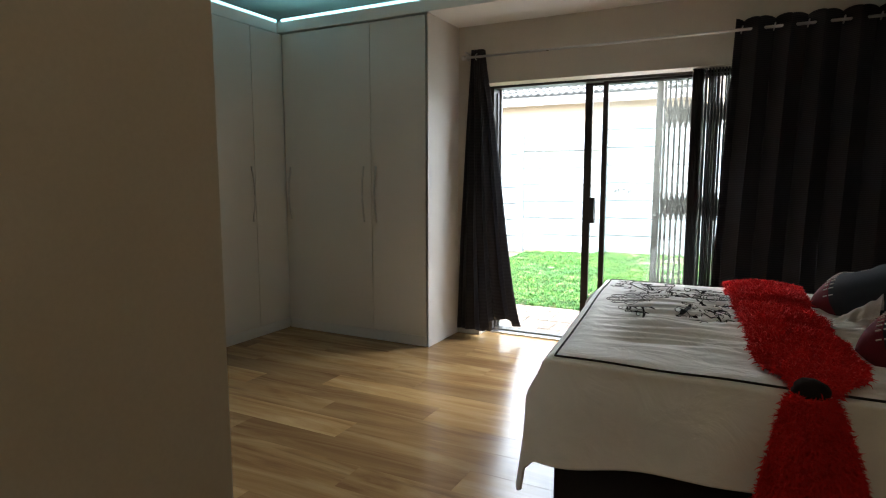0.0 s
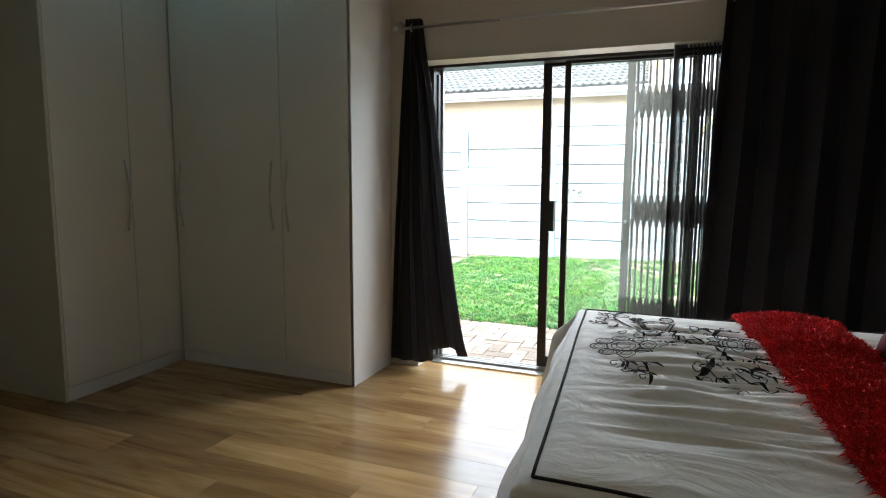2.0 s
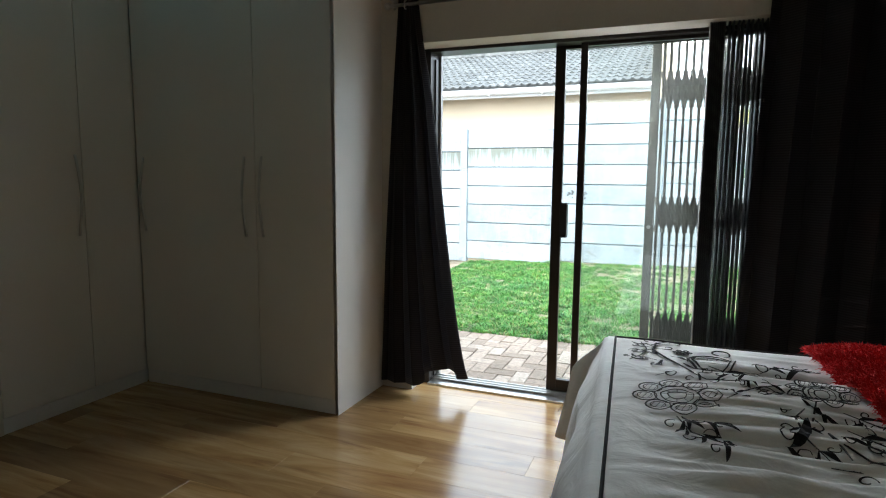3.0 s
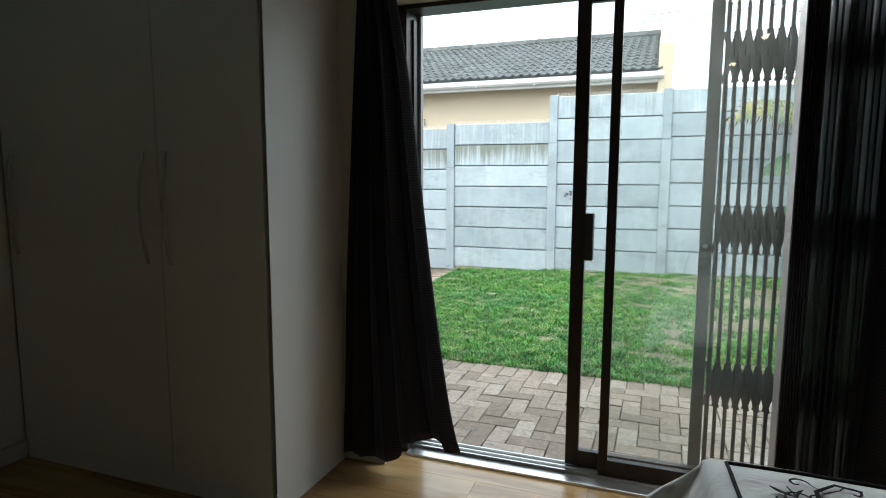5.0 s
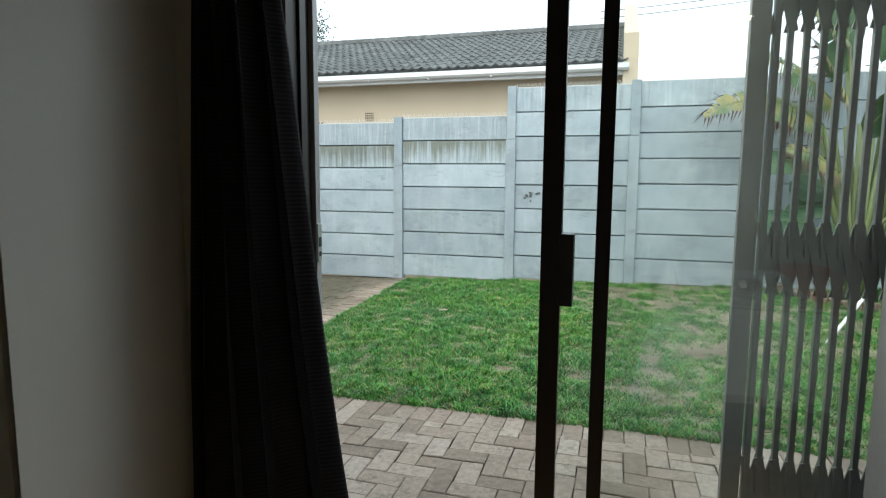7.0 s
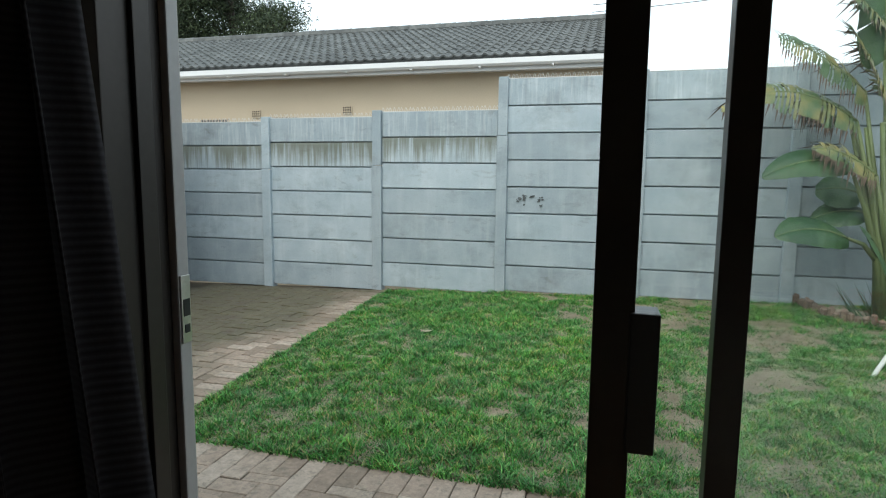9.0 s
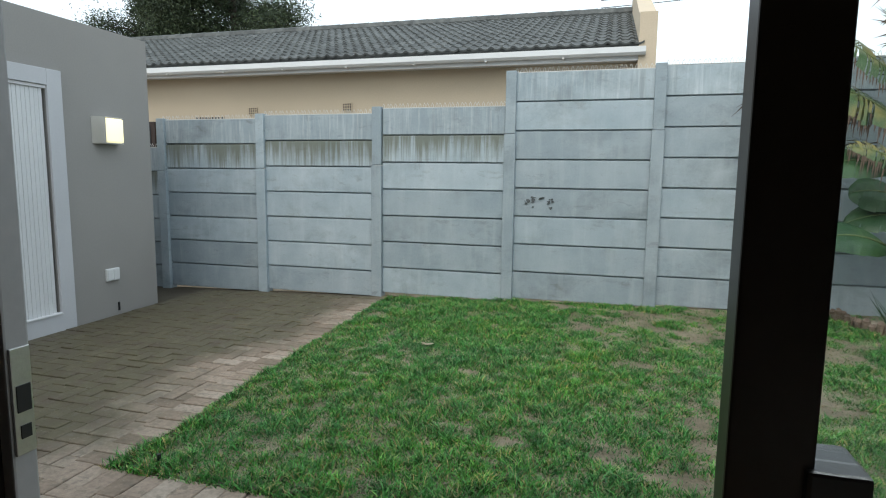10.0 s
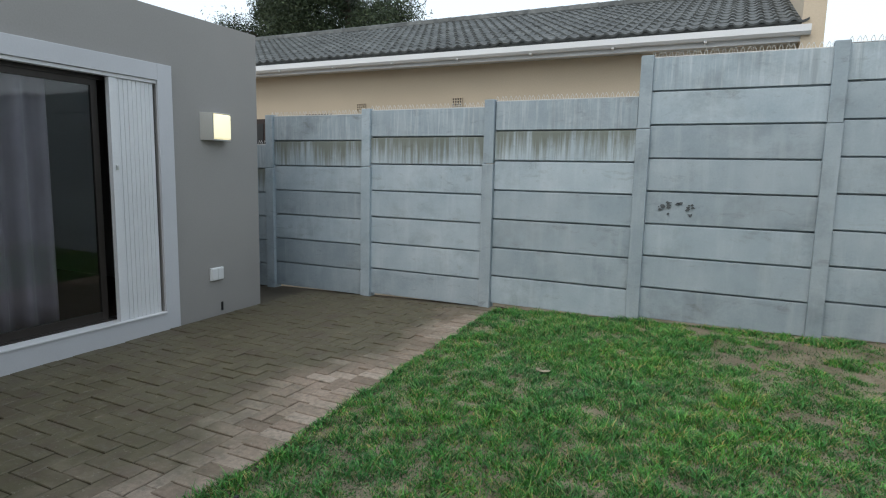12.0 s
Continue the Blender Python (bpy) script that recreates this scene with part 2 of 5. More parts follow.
def cloth_mat(name, colour, rib=0.0, rough=0.9, sheen=0.2, crease=False):
    s = Surface(name, rough)
    weave = s.noise(420 if crease else 260, 2)
    c = s.mix(1.0, colour, s.ramp(weave, (0.3, 0.96 if crease else 0.85), (0.7, 1.02 if crease else 1.1)), "MULTIPLY")
    c = s.mix(1.0, c, s.ramp(s.noise(3, 3), (0.3, 0.9), (0.7, 1.06)), "MULTIPLY")
    height = weave
    if rib:
        band = s.nodes.new("ShaderNodeTexWave")
        band.bands_direction = "Z"
        band.inputs["Scale"].default_value = rib
        s.links.new(s.coord, band.inputs[0])
        c = s.mix(1.0, c, s.ramp(band.outputs["Fac"], (0.2, 0.6), (0.8, 1.35)), "MULTIPLY")
        height = band.outputs["Fac"]
    s.set("Base Color", c).set("Sheen Weight", sheen)
    if crease:
        height = s.math("ADD", s.math("MULTIPLY", height, 0.015), s.noise(5.5, 4, 0.5, s.scaled(1, 1.6, 1), 1.2))
        return s.bump(height, 0.5, 0.02).mat
    return s.bump(height, 0.25, 0.002).mat


WALL = plain("greige_wall_paint", (0.60, 0.55, 0.46), 0.75, vary=0.05, fine=140, bump=0.08)
CEILING = plain("white_ceiling_paint", (0.82, 0.80, 0.75), 0.8, vary=0.03, fine=120, bump=0.05)
CUPBOARD = plain("white_melamine", (0.72, 0.69, 0.64), 0.42, vary=0.03, fine=200, bump=0.02)
PLINTH = plain("pale_grey_plinth", (0.70, 0.69, 0.67), 0.4, vary=0.05)
FLOOR = floor_mat()
FLOORBASE = plain("dark_underlay", (0.07, 0.045, 0.03), 0.9)
SKIRT = plain("white_skirting", (0.72, 0.70, 0.66), 0.4, vary=0.04)
BRONZE = plain("bronze_aluminium", (0.045, 0.038, 0.034), 0.38, 0.6, vary=0.12, bump=0.03)
STEEL = plain("brushed_steel", (0.62, 0.61, 0.59), 0.3, 1.0, vary=0.08, fine=180)
CHANNEL = plain("grey_gate_channel", (0.40, 0.385, 0.375), 0.45, 0.2, vary=0.08)
GATE = plain("bronze_gate_steel", (0.17, 0.17, 0.15), 0.45, 0.1, vary=0.12)
BLACK = plain("black_plastic", (0.012, 0.012, 0.013), 0.4, vary=0.1)
GLASS = glass_mat("clear_glass", (0.97, 0.99, 0.98))
CURTAIN = cloth_mat("black_curtain_cloth", (0.034, 0.030, 0.036), 28, 0.8, 0.10)
DUVET = cloth_mat("white_duvet_cotton", (0.90, 0.90, 0.89), 0, 0.9, 0.1, True)
MATTRESS = cloth_mat("white_mattress_cloth", (0.6, 0.58, 0.55))
BASECLOTH = cloth_mat("dark_bed_base_cloth", (0.014, 0.009, 0.011), 0, 0.95, 0.0)
THREAD = cloth_mat("black_embroidery_thread", (0.008, 0.008, 0.010), 0, 0.9, 0.0)
SHAG = cloth_mat("red_shag_fibre", (0.78, 0.012, 0.016), 0, 0.8, 0.05)
SLATE = cloth_mat("slate_satin", (0.022, 0.026, 0.036), 0, 0.85, 0.0)
MAROON = cloth_mat("maroon_satin", (0.16, 0.012, 0.026), 0, 0.85, 0.0)
CREAM = cloth_mat("cream_cotton", (0.68, 0.65, 0.6))
CONCRETE = concrete_mat("painted_precast_concrete")
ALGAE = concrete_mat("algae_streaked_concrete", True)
STREAKED = concrete_mat("lime_streaked_concrete", False, 0.6)
JOINT = plain("dark_joint_sand", (0.13, 0.11, 0.08), 0.95, vary=0.3, bump=0.4)
PAVER, PAVER_FAR = paver_mat(), paver_mat(True)
SOIL, GRASS = soil_mat(), grass_mat()
TILE, TILE_FAR = tile_mat(), tile_mat(True)
BEIGE = plain("beige_house_plaster", (0.56, 0.46, 0.34), 0.9, vary=0.07, big=0.7, fine=50, bump=0.25, depth=0.006)
GREY = plain("grey_house_plaster", (0.30, 0.285, 0.27), 0.85, vary=0.06, big=0.8, fine=70, bump=0.2, depth=0.004)
PALE = plain("pale_grey_plaster_band", (0.52, 0.52, 0.54), 0.8, vary=0.05, fine=80, bump=0.15)
WHITE = plain("white_gutter_paint", (0.66, 0.66, 0.66), 0.45, vary=0.05)
SHUTTER = plain("white_shutter_paint", (0.66, 0.66, 0.67), 0.45, vary=0.05)
DARKWOOD = plain("dark_brown_timber", (0.035, 0.02, 0.016), 0.6, vary=0.3)
LOG = plain("weathered_log", (0.20, 0.145, 0.11), 0.9, vary=0.35, big=9, bump=0.5, depth=0.01)
PALM_STEM = plain("green_leaf_stem", (0.13, 0.165, 0.06), 0.5, vary=0.25, big=4)
PVC = plain("white_pvc_pipe", (0.8, 0.8, 0.8), 0.4)


# ---- large structure: the room ----
DOOR_X0, DOOR_X1, DOOR_TOP = -2.215, -0.36, 2.014
IN_Y, OUT_Y = 4.76, 5.06
GROUND = -0.19

bm = boxed(-5.3, 1.3, -1.7, 4.93, -0.16, -0.014)
floor = tagged(part("floor", bm, FLOORBASE), "warm oak laminate plank floor with satin sheen", "floor", kind="structure")

bm = bmesh.new()
box(bm, -6.47, DOOR_X0, IN_Y, OUT_Y, GROUND - 0.2, 2.9)
box(bm, DOOR_X1, 3.5, IN_Y, OUT_Y, GROUND - 0.2, 2.9)
box(bm, DOOR_X0, DOOR_X1, IN_Y, OUT_Y, DOOR_TOP, 2.9)
box(bm, DOOR_X0, DOOR_X1, 4.93, OUT_Y, GROUND - 0.2, -0.002)
tagged(part("wall_north", bm, WALL), "greige painted wall with a sliding door opening", "wall", kind="structure")
tagged(part("wall_east", boxed(1.2, 1.35, -1.7, IN_Y, 0, 2.75), WALL), "greige painted bedroom wall behind the bed head", "wall", kind="structure")
tagged(part("wall_south", boxed(-1.04, 1.2, -1.85, -1.7, 0, 2.75), WALL), "greige painted wall closing the entrance passage", "wall", kind="structure")
bm = bmesh.new()
prism(bm, [(-1.04, -1.85), (-1.04, 1.08), (-2.0, 1.80), (-5.3, 1.80), (-5.3, -1.85)], 0, 2.75)
tagged(part("wall_entry", bm, WALL), "greige painted wall with an angled face beside the entrance", "wall", kind="structure")
tagged(part("wall_west", boxed(-5.45, -5.3, 1.6, IN_Y, 0, 2.75), WALL), "greige painted side wall in shade", "wall", kind="structure")
tagged(part("wall_recess", boxed(-5.3, -4.46, 3.44, IN_Y, 0, 2.44), WALL), "greige painted recess wall beside the wardrobe", "wall", kind="structure")
tagged(part("baseboard", boxed(-5.3, -4.46, 3.425, 3.44, 0, 0.07, 0.003), SKIRT), "white skirting board at the recess wall", "baseboard", kind="structure")
bm = bmesh.new()
box(bm, -5.45, 1.35, -1.85, OUT_Y, 2.72, 2.86)
tagged(part("ceiling", bm, CEILING), "white painted ceiling with a lowered lit edge", "ceiling", kind="structure")
bm = bmesh.new()
box(bm, -5.3, 1.2, 4.235, IN_Y, 2.445, 2.53, 0.004)
box(bm, -5.3, -3.80, 1.78, 4.235, 2.445, 2.53, 0.004)
tagged(part("ceiling_soffit", bm, CEILING), "white lowered ceiling edge above the wardrobes", "ceiling", kind="structure")

LED = glow_mat("cool_led_strip", (0.30, 0.80, 0.95), 0.38)
bm = bmesh.new()
box(bm, -3.78, 1.15, 4.262, 4.282, 2.531, 2.56)
box(bm, -3.80 - 0.047, -3.80 - 0.027, 1.85, 4.262, 2.531, 2.56)
tagged(part("led_strip", bm, LED), "cool blue-white led strip along the ceiling edge", "strip light")

# floor planks, laid along x


def chamfered(name, lx, ly, h, c):
    """A slab of lx by ly by h, its top edges chamfered by c, with its top at z = 0."""
    bm = bmesh.new()
    rings = []
    for inset, z in ((0, -h), (0, -c), (c, 0)):
        rings.append([bm.verts.new((sx * (lx / 2 - inset), sy * (ly / 2 - inset), z)) for sx, sy in ((-1, -1), (1, -1), (1, 1), (-1, 1))])
    for a, b in zip(rings, rings[1:]):
        for k in range(4):
            bm.faces.new((a[k], a[(k + 1) % 4], b[(k + 1) % 4], b[k]))
    bm.faces.new(rings[-1])
    bm.faces.new(rings[0][::-1])
    me = bpy.data.meshes.new(name)
    bm.to_mesh(me)
    bm.free()
    return me


# ---- wardrobe ----
def arc_handle(parent, at, axis):
    """A bowed steel bar handle, 0.43 m long; axis is the way it stands out."""
    bm = bmesh.new()
    pts = [Vector(at) + Vector(axis) * (0.004 + 0.028 * math.sin(math.pi * k / 10)) + Vector((0, 0, -0.215 + 0.043 * k)) for k in range(11)]
    tube(bm, pts, 0.0085, 8, flat=0.6)
    return part("handle", bm, STEEL, parent, "slim bowed brushed steel handle", True)


ward = thing("wardrobe", (-2.412, 4.25, 0), "tall white melamine corner wardrobe with bowed steel handles", "wardrobe")
part("side_panel", boxed(-2.4126, -2.412, 4.25, IN_Y, 0, 2.445, 0.0015), CUPBOARD, ward)
part("side_panel", boxed(-4.46, -3.77, 3.397, 3.415, 0, 2.445, 0.0015), WALL, ward, "greige painted end panel of the wardrobe")
part("carcass", boxed(-3.745, -2.432, 4.275, IN_Y, 0, 2.44), PLINTH, ward)
part("carcass", boxed(-4.46, -3.795, 3.417, IN_Y, 0, 2.44), PLINTH, ward)
part("plinth", boxed(-3.768, -2.432, 4.257, 4.275, 0, 0.078, 0.0015), PLINTH, ward, "pale grey kick board")
part("plinth", boxed(-3.795, -3.775, 3.417, 4.255, 0, 0.078, 0.0015), PLINTH, ward, "pale grey kick board")
for x0, x1, grips in ((-3.768, -2.912, (-3.712, -2.978)), (-2.908, -2.432, (-2.864,))):
    leaf = part("door", boxed(x0, x1, 4.25, 4.27, 0.082, 2.432, 0.0018), CUPBOARD, ward)
    for gx in grips:
        arc_handle(leaf, (gx, 4.25, 1.15), (0, -1, 0))
for y0, y1, grips in ((3.418, 3.903, (3.866,)), (3.907, 4.245, ())):
    leaf = part("door", boxed(-3.79, -3.77, y0, y1, 0.082, 2.432, 0.0018), CUPBOARD, ward)
    for gy in grips:
        arc_handle(leaf, (-3.77, gy, 1.15), (1, 0, 0))

# ---- sliding door ----
door = thing("door_1", (-1.35, 4.98, 0), "bronze aluminium sliding door standing half open", "sliding door", kind="structure")
F0, F1 = 4.905, 5.04
part("jamb", boxed(DOOR_X0, -2.165, F0, F1, 0, DOOR_TOP, 0.002), BRONZE, door)
part("jamb_stop", boxed(-2.165, -2.156, 4.965, 5.0, 0.03, DOOR_TOP - 0.06, 0.002), BRONZE, door)
part("jamb", boxed(-0.415, DOOR_X1, F0, F1, 0, DOOR_TOP, 0.002), BRONZE, door)
part("head", boxed(-2.165, -0.415, F0, F1, DOOR_TOP - 0.03, DOOR_TOP, 0.002), BRONZE, door)
bm = bmesh.new()
box(bm, -2.165, -0.415, F0 - 0.03, F1, -0.001, 0.012, 0.002)
for y in (4.945, 4.982, 5.02):
    box(bm, -2.165, -0.415, y, y + 0.007, 0.010, 0.026)
part("sill_track", bm, STEEL, door, "worn aluminium threshold track with raised rails")
part("reveal_bead", boxed(DOOR_X0 + 0.0, DOOR_X1, 4.745, F0, DOOR_TOP - 0.012, DOOR_TOP - 0.002), WALL, door, "painted bead under the lintel")


def glazed_leaf(name, x0, x1, y0, y1, stile, label):
    z0, z1 = 0.027, DOOR_TOP - 0.012
    bm = bmesh.new()
    box(bm, x0, x0 + stile, y0, y1, z0, z1, 0.002)
    leaf = part(name, bm, BRONZE, door, label)
    part("stile", boxed(x1 - stile, x1, y0, y1, z0, z1, 0.002), BRONZE, leaf)
    part("rail", boxed(x0 + stile, x1 - stile, y0, y1, z0, z0 + 0.07, 0.002), BRONZE, leaf)
    part("rail", boxed(x0 + stile, x1 - stile, y0, y1, z1 - 0.036, z1, 0.002), BRONZE, leaf)
    ym = (y0 + y1) / 2
    pane = part("pane", boxed(x0 + stile, x1 - stile, ym - 0.0025, ym + 0.0025, z0 + 0.07, z1 - 0.036), GLASS, leaf, "clear glass pane with faint smears")
    pane.visible_shadow = False
    return leaf


slider = glazed_leaf("sliding_leaf", -1.457, -0.537, 5.0, 5.033, 0.055, "bronze aluminium sliding leaf")
glazed_leaf("fixed_leaf", -1.312, -0.417, 4.948, 4.98, 0.037, "bronze aluminium fixed leaf")
part("lock", boxed(-1.408, -1.369, 4.994, 5.0485, 0.93, 1.127, 0.003), BLACK, slider, "black sliding door lock body")

# ---- expanding security gate outside the glass ----
gate = thing("security_gate", (-0.7, 5.12, 0), "bronze steel expanding lattice gate folded partly back", "security gate")
part("lead_post", boxed(-0.957, -0.909, 5.105, 5.135, -0.01, 2.06, 0.003), GATE, gate)
part("lead_post", boxed(-0.902, -0.886, 5.105, 5.135, -0.01, 2.06, 0.003), GATE, gate)
bm = bmesh.new()
bmesh.ops.create_cone(bm, cap_ends=True, segments=12, radius1=0.011, radius2=0.009, depth=0.02, matrix=pose(-0.935, 5.098, 1.0, 90))
part("lock_cylinder", bm, STEEL, gate)
BANDS = (1.74, 1.07, 0.425)
STEP = 0.0375
bar_xs = [-0.862 + STEP * k for k in range(13)]
for x in bar_xs:
    part("bar", boxed(x - 0.007, x + 0.007, 5.11, 5.13, 0.0, 2.05, 0.002), GATE, gate)
for zb in BANDS:
    for x in [bar_xs[0] - STEP] + bar_xs[:-1]:
        for up in (-1, 1):
            bm = bmesh.new()
            tilt = pose(x + STEP / 2, 5.12 + 0.009 * up, zb, 0, math.degrees(math.atan2(STEP * up, 0.165)), 0)
            box(bm, -0.011, 0.011, -0.003, 0.003, -0.1, 0.1, 0, tilt)
            part("lattice_arm", bm, GATE, gate)
part("top_channel", boxed(-2.2, -0.36, 5.10, 5.145, 2.055, 2.09, 0.003), GATE, gate)
part("bottom_channel", boxed(-0.97, -0.36, 5.10, 5.145, -0.03, -0.008, 0.003), GATE, gate)
part("end_post", boxed(-0.39, -0.362, 5.10, 5.14, -0.02, 2.05, 0.003), GATE, gate)
strike = part("strike_channel", boxed(-2.2, -2.15, 5.031, 5.06, -0.02, 2.05, 0.003), CHANNEL, gate, "pale grey upright channel at the jamb")
bm = boxed(-2.15, -2.1465, 5.034, 5.057, 1.01, 1.13, 0.001)
plate = part("strike_plate", bm, STEEL, strike, "scratched steel strike plate")
part("slot", boxed(-2.1465, -2.1455, 5.038, 5.054, 1.058, 1.088), BLACK, strike)
part("slot", boxed(-2.1465, -2.1455, 5.040, 5.052, 1.028, 1.043), BLACK, strike)

# ---- folded pleated insect screen at the jamb ----
screen = thing("insect_screen", (-0.58, 4.88, 0), "black pleated insect screen folded behind a pale grey stile", "insect screen")
part("stile", boxed(-0.692, -0.688, 4.79, 4.902, 0.013, DOOR_TOP - 0.015, 0.001), CHANNEL, screen, "pale grey leading stile")
x = -0.687
for k in range(34):
    part("pleat", boxed(x, x + 0.0032, 4.794 + 0.008 * (k % 2), 4.893 + 0.004 * (k % 3), 0.013, DOOR_TOP - 0.015, 0.001), BLACK, screen)
    x += 0.0046 if k < 12 else (0.0052, 0.0165, 0.005, 0.0125)[k % 4]

# ---- curtains ----
rod = thing("curtain_rod", (-0.6, 4.69, 2.195), "slim brushed steel curtain rod above the door", "curtain rod")
bm = bmesh.new()
tube(bm, [(-2.33, 4.68, 2.195), (1.1, 4.68, 2.195)], 0.0095, 12)
part("pole", bm, STEEL, rod, smooth=True)
for x in (-2.33, 1.1):
    bm = bmesh.new()
    bmesh.ops.create_uvsphere(bm, u_segments=12, v_segments=8, radius=0.02, matrix=Matrix.Translation((x, 4.68, 2.195)))
    part("finial", bm, STEEL, rod, smooth=True)
for x in (-2.315, 0.55):
    part("bracket", boxed(x - 0.008, x + 0.008, 4.68, IN_Y, 2.228, 2.242, 0.002), STEEL, rod)


def curtain(middle, top, bottom, left_edge, right_edge, folds, depth, lift, seed, tuck=0.0):
    """A pleated hanging; the edges are functions of the height, 0 at the floor and 1 at the top."""
    def point(u, v):
        a, b = left_edge(v), right_edge(v)
        z = bottom + (top - bottom) * v + lift(u) * (1 - v) ** 6
        ph = 2 * math.pi * folds * u
        amp = depth * (0.75 + 0.25 * v) * (1 + 0.35 * wave(u * 4, v * 1.2, 1.0, seed))
        y = middle + amp * math.sin(ph + 0.5 * wave(u, v, 2.0, seed + 3)) + 0.02 * wave(u * 3, v * 2, 1.5, seed + 9) * (1 - v)
        y += tuck * smooth01((u - 0.5) / 0.5) * smooth01((0.97 - v) / 0.25)
        return (a + (b - a) * u + 0.012 * math.sin(2 * ph), y, z + 0.006 * math.cos(2 * ph) * v)
    bm = bmesh.new()
    sheet(bm, int(folds * 14), 34, point)
    bmesh.ops.solidify(bm, geom=bm.faces[:], thickness=0.004)
    return part("curtain", bm, CURTAIN, None, smooth=True)


left = curtain(4.71, 2.25, 0.03, lambda v: -2.395 + 0.12 * v ** 1.3, lambda v: -1.87 - 0.31 * v ** 0.8, 4.25, 0.03,
               lambda u: 0.02 + 0.10 * smooth01((u - 0.45) * 6) - 0.05 * smooth01((u - 0.80) * 8), 2.0, 0.075)
tagged(left, "narrow black ribbed curtain gathered at the door jamb", "curtain", "door curtains")
right = curtain(4.68, 2.26, 0.02, lambda v: -0.52 + 0.075 * v ** 1.2, lambda v: 1.12, 9, 0.05, lambda u: 0.01 * math.sin(9 * u), 5.0)
tagged(right, "wide black ribbed curtain drawn beside the door", "curtain", "door curtains")
for ob, xs in ((left, (-2.29, -2.22)), (right, [-0.41 + 0.089 * k for k in range(17)])):
    for x in xs:
        bm = bmesh.new()
        ring = [(x + 0.004 * math.sin(a), 4.68 + 0.022 * math.cos(a), 2.195 + 0.022 * math.sin(a)) for a in (k * math.pi / 8 for k in range(17))]
        tube(bm, ring, 0.004, 6)
        part("eyelet", bm, STEEL, ob, "steel eyelet ring", True)


# ---- garden ground ----
def rise(x, y):
    """The yard climbs gently towards the garden wall, more so at its far end."""
    return max(0.0, min(0.085 + 0.028 * (x + 4.1), 0.24)) * smooth01((y - 7.0) / 4.0)


def lawn_z(x, y):
    return GROUND + rise(x, y) + 0.012 * wave(x, y, 1.3, 4.0) * smooth01((y - 6.9) / 0.5)


tagged(part("ground", boxed(-400, 400, 5.06, 600, GROUND - 0.6, GROUND - 0.06), SOIL), "bare sandy ground", "ground", kind="structure")
tagged(part("ground_under_house", boxed(-400, 400, -400, 5.06, GROUND - 0.6, GROUND - 0.06), SOIL), "bare sandy ground", "ground", kind="structure")
LAWN_X0, LAWN_Y0, FENCE_Y = -3.95, 6.88, 11.0
bm = bmesh.new()
sheet(bm, 60, 40, lambda u, v: (LAWN_X0 + 0.02 + u * 9.2, LAWN_Y0 + v * (FENCE_Y - LAWN_Y0), lawn_z(LAWN_X0 + u * 9.2, LAWN_Y0 + v * 4.12)))
bmesh.ops.solidify(bm, geom=bm.faces[:], thickness=0.08)
lawn = tagged(part("lawn_soil", bm, SOIL, smooth=True), "worn lawn soil with sandy bare patches", "lawn", kind="structure")
bm = bmesh.new()
sheet(bm, 60, 40, lambda u, v: (-8.6 + u * 13.9, 5.06 + v * 6.0, GROUND - 0.009 + rise(-8.6 + u * 13.9, 5.06 + v * 6.0) - (0.03 if -8.6 + u * 13.9 > LAWN_X0 + 0.15 and 5.06 + v * 6.0 > LAWN_Y0 + 0.2 else 0.0)))
bmesh.ops.solidify(bm, geom=bm.faces[:], thickness=0.05)
paving = tagged(part("paving", bm, JOINT), "weathered brick paving with damp and sandy joints", "paving", kind="structure")

# ---- precast garden wall ----
fence = thing("garden_wall", (-2.57, FENCE_Y, GROUND), "pale blue-grey precast concrete panel wall with spiked top", "garden wall", kind="structure")
PANEL_H = 0.305
POSTS = [-8.50, -7.065, -5.63, -4.115, -2.58, -1.08, 0.44, 1.97, 3.50, 5.03]
BASES = [-0.20, -0.16, -0.122, -0.068, -0.03, -0.003, 0.01, 0.02, 0.03]
COUNTS = [6, 7, 7, 7, 8, 8, 8, 8, 8]


def panel_data():
    bm = boxed(-0.705, 0.705, -0.022, 0.026, 0.008, PANEL_H - 0.008, 0.005)
    box(bm, -0.705, 0.705, 0.018, 0.025, -0.001, PANEL_H + 0.001)
    me = bpy.data.meshes.new("panel")
    bm.to_mesh(me)
    bm.free()
    return me


def spike_data():
    bm = bmesh.new()
    for k in range(30):
        x = -0.70 + k * 0.0483
        lean = 0.008 * math.sin(k * 2.1)
        tube(bm, [(x - 0.014, 0, 0), (x - 0.012 + lean, 0.0, 0.026), (x + lean, -0.006, 0.050)], 0.0026, 4)
        tube(bm, [(x + 0.014, 0, 0), (x + 0.012 + lean, 0.0, 0.026), (x + lean, -0.006, 0.050)], 0.0026, 4)
    box(bm, -0.71, 0.71, -0.012, 0.012, -0.002, 0.004)
    me = bpy.data.meshes.new("spike_strip")
    bm.to_mesh(me)
    bm.free()
    return me


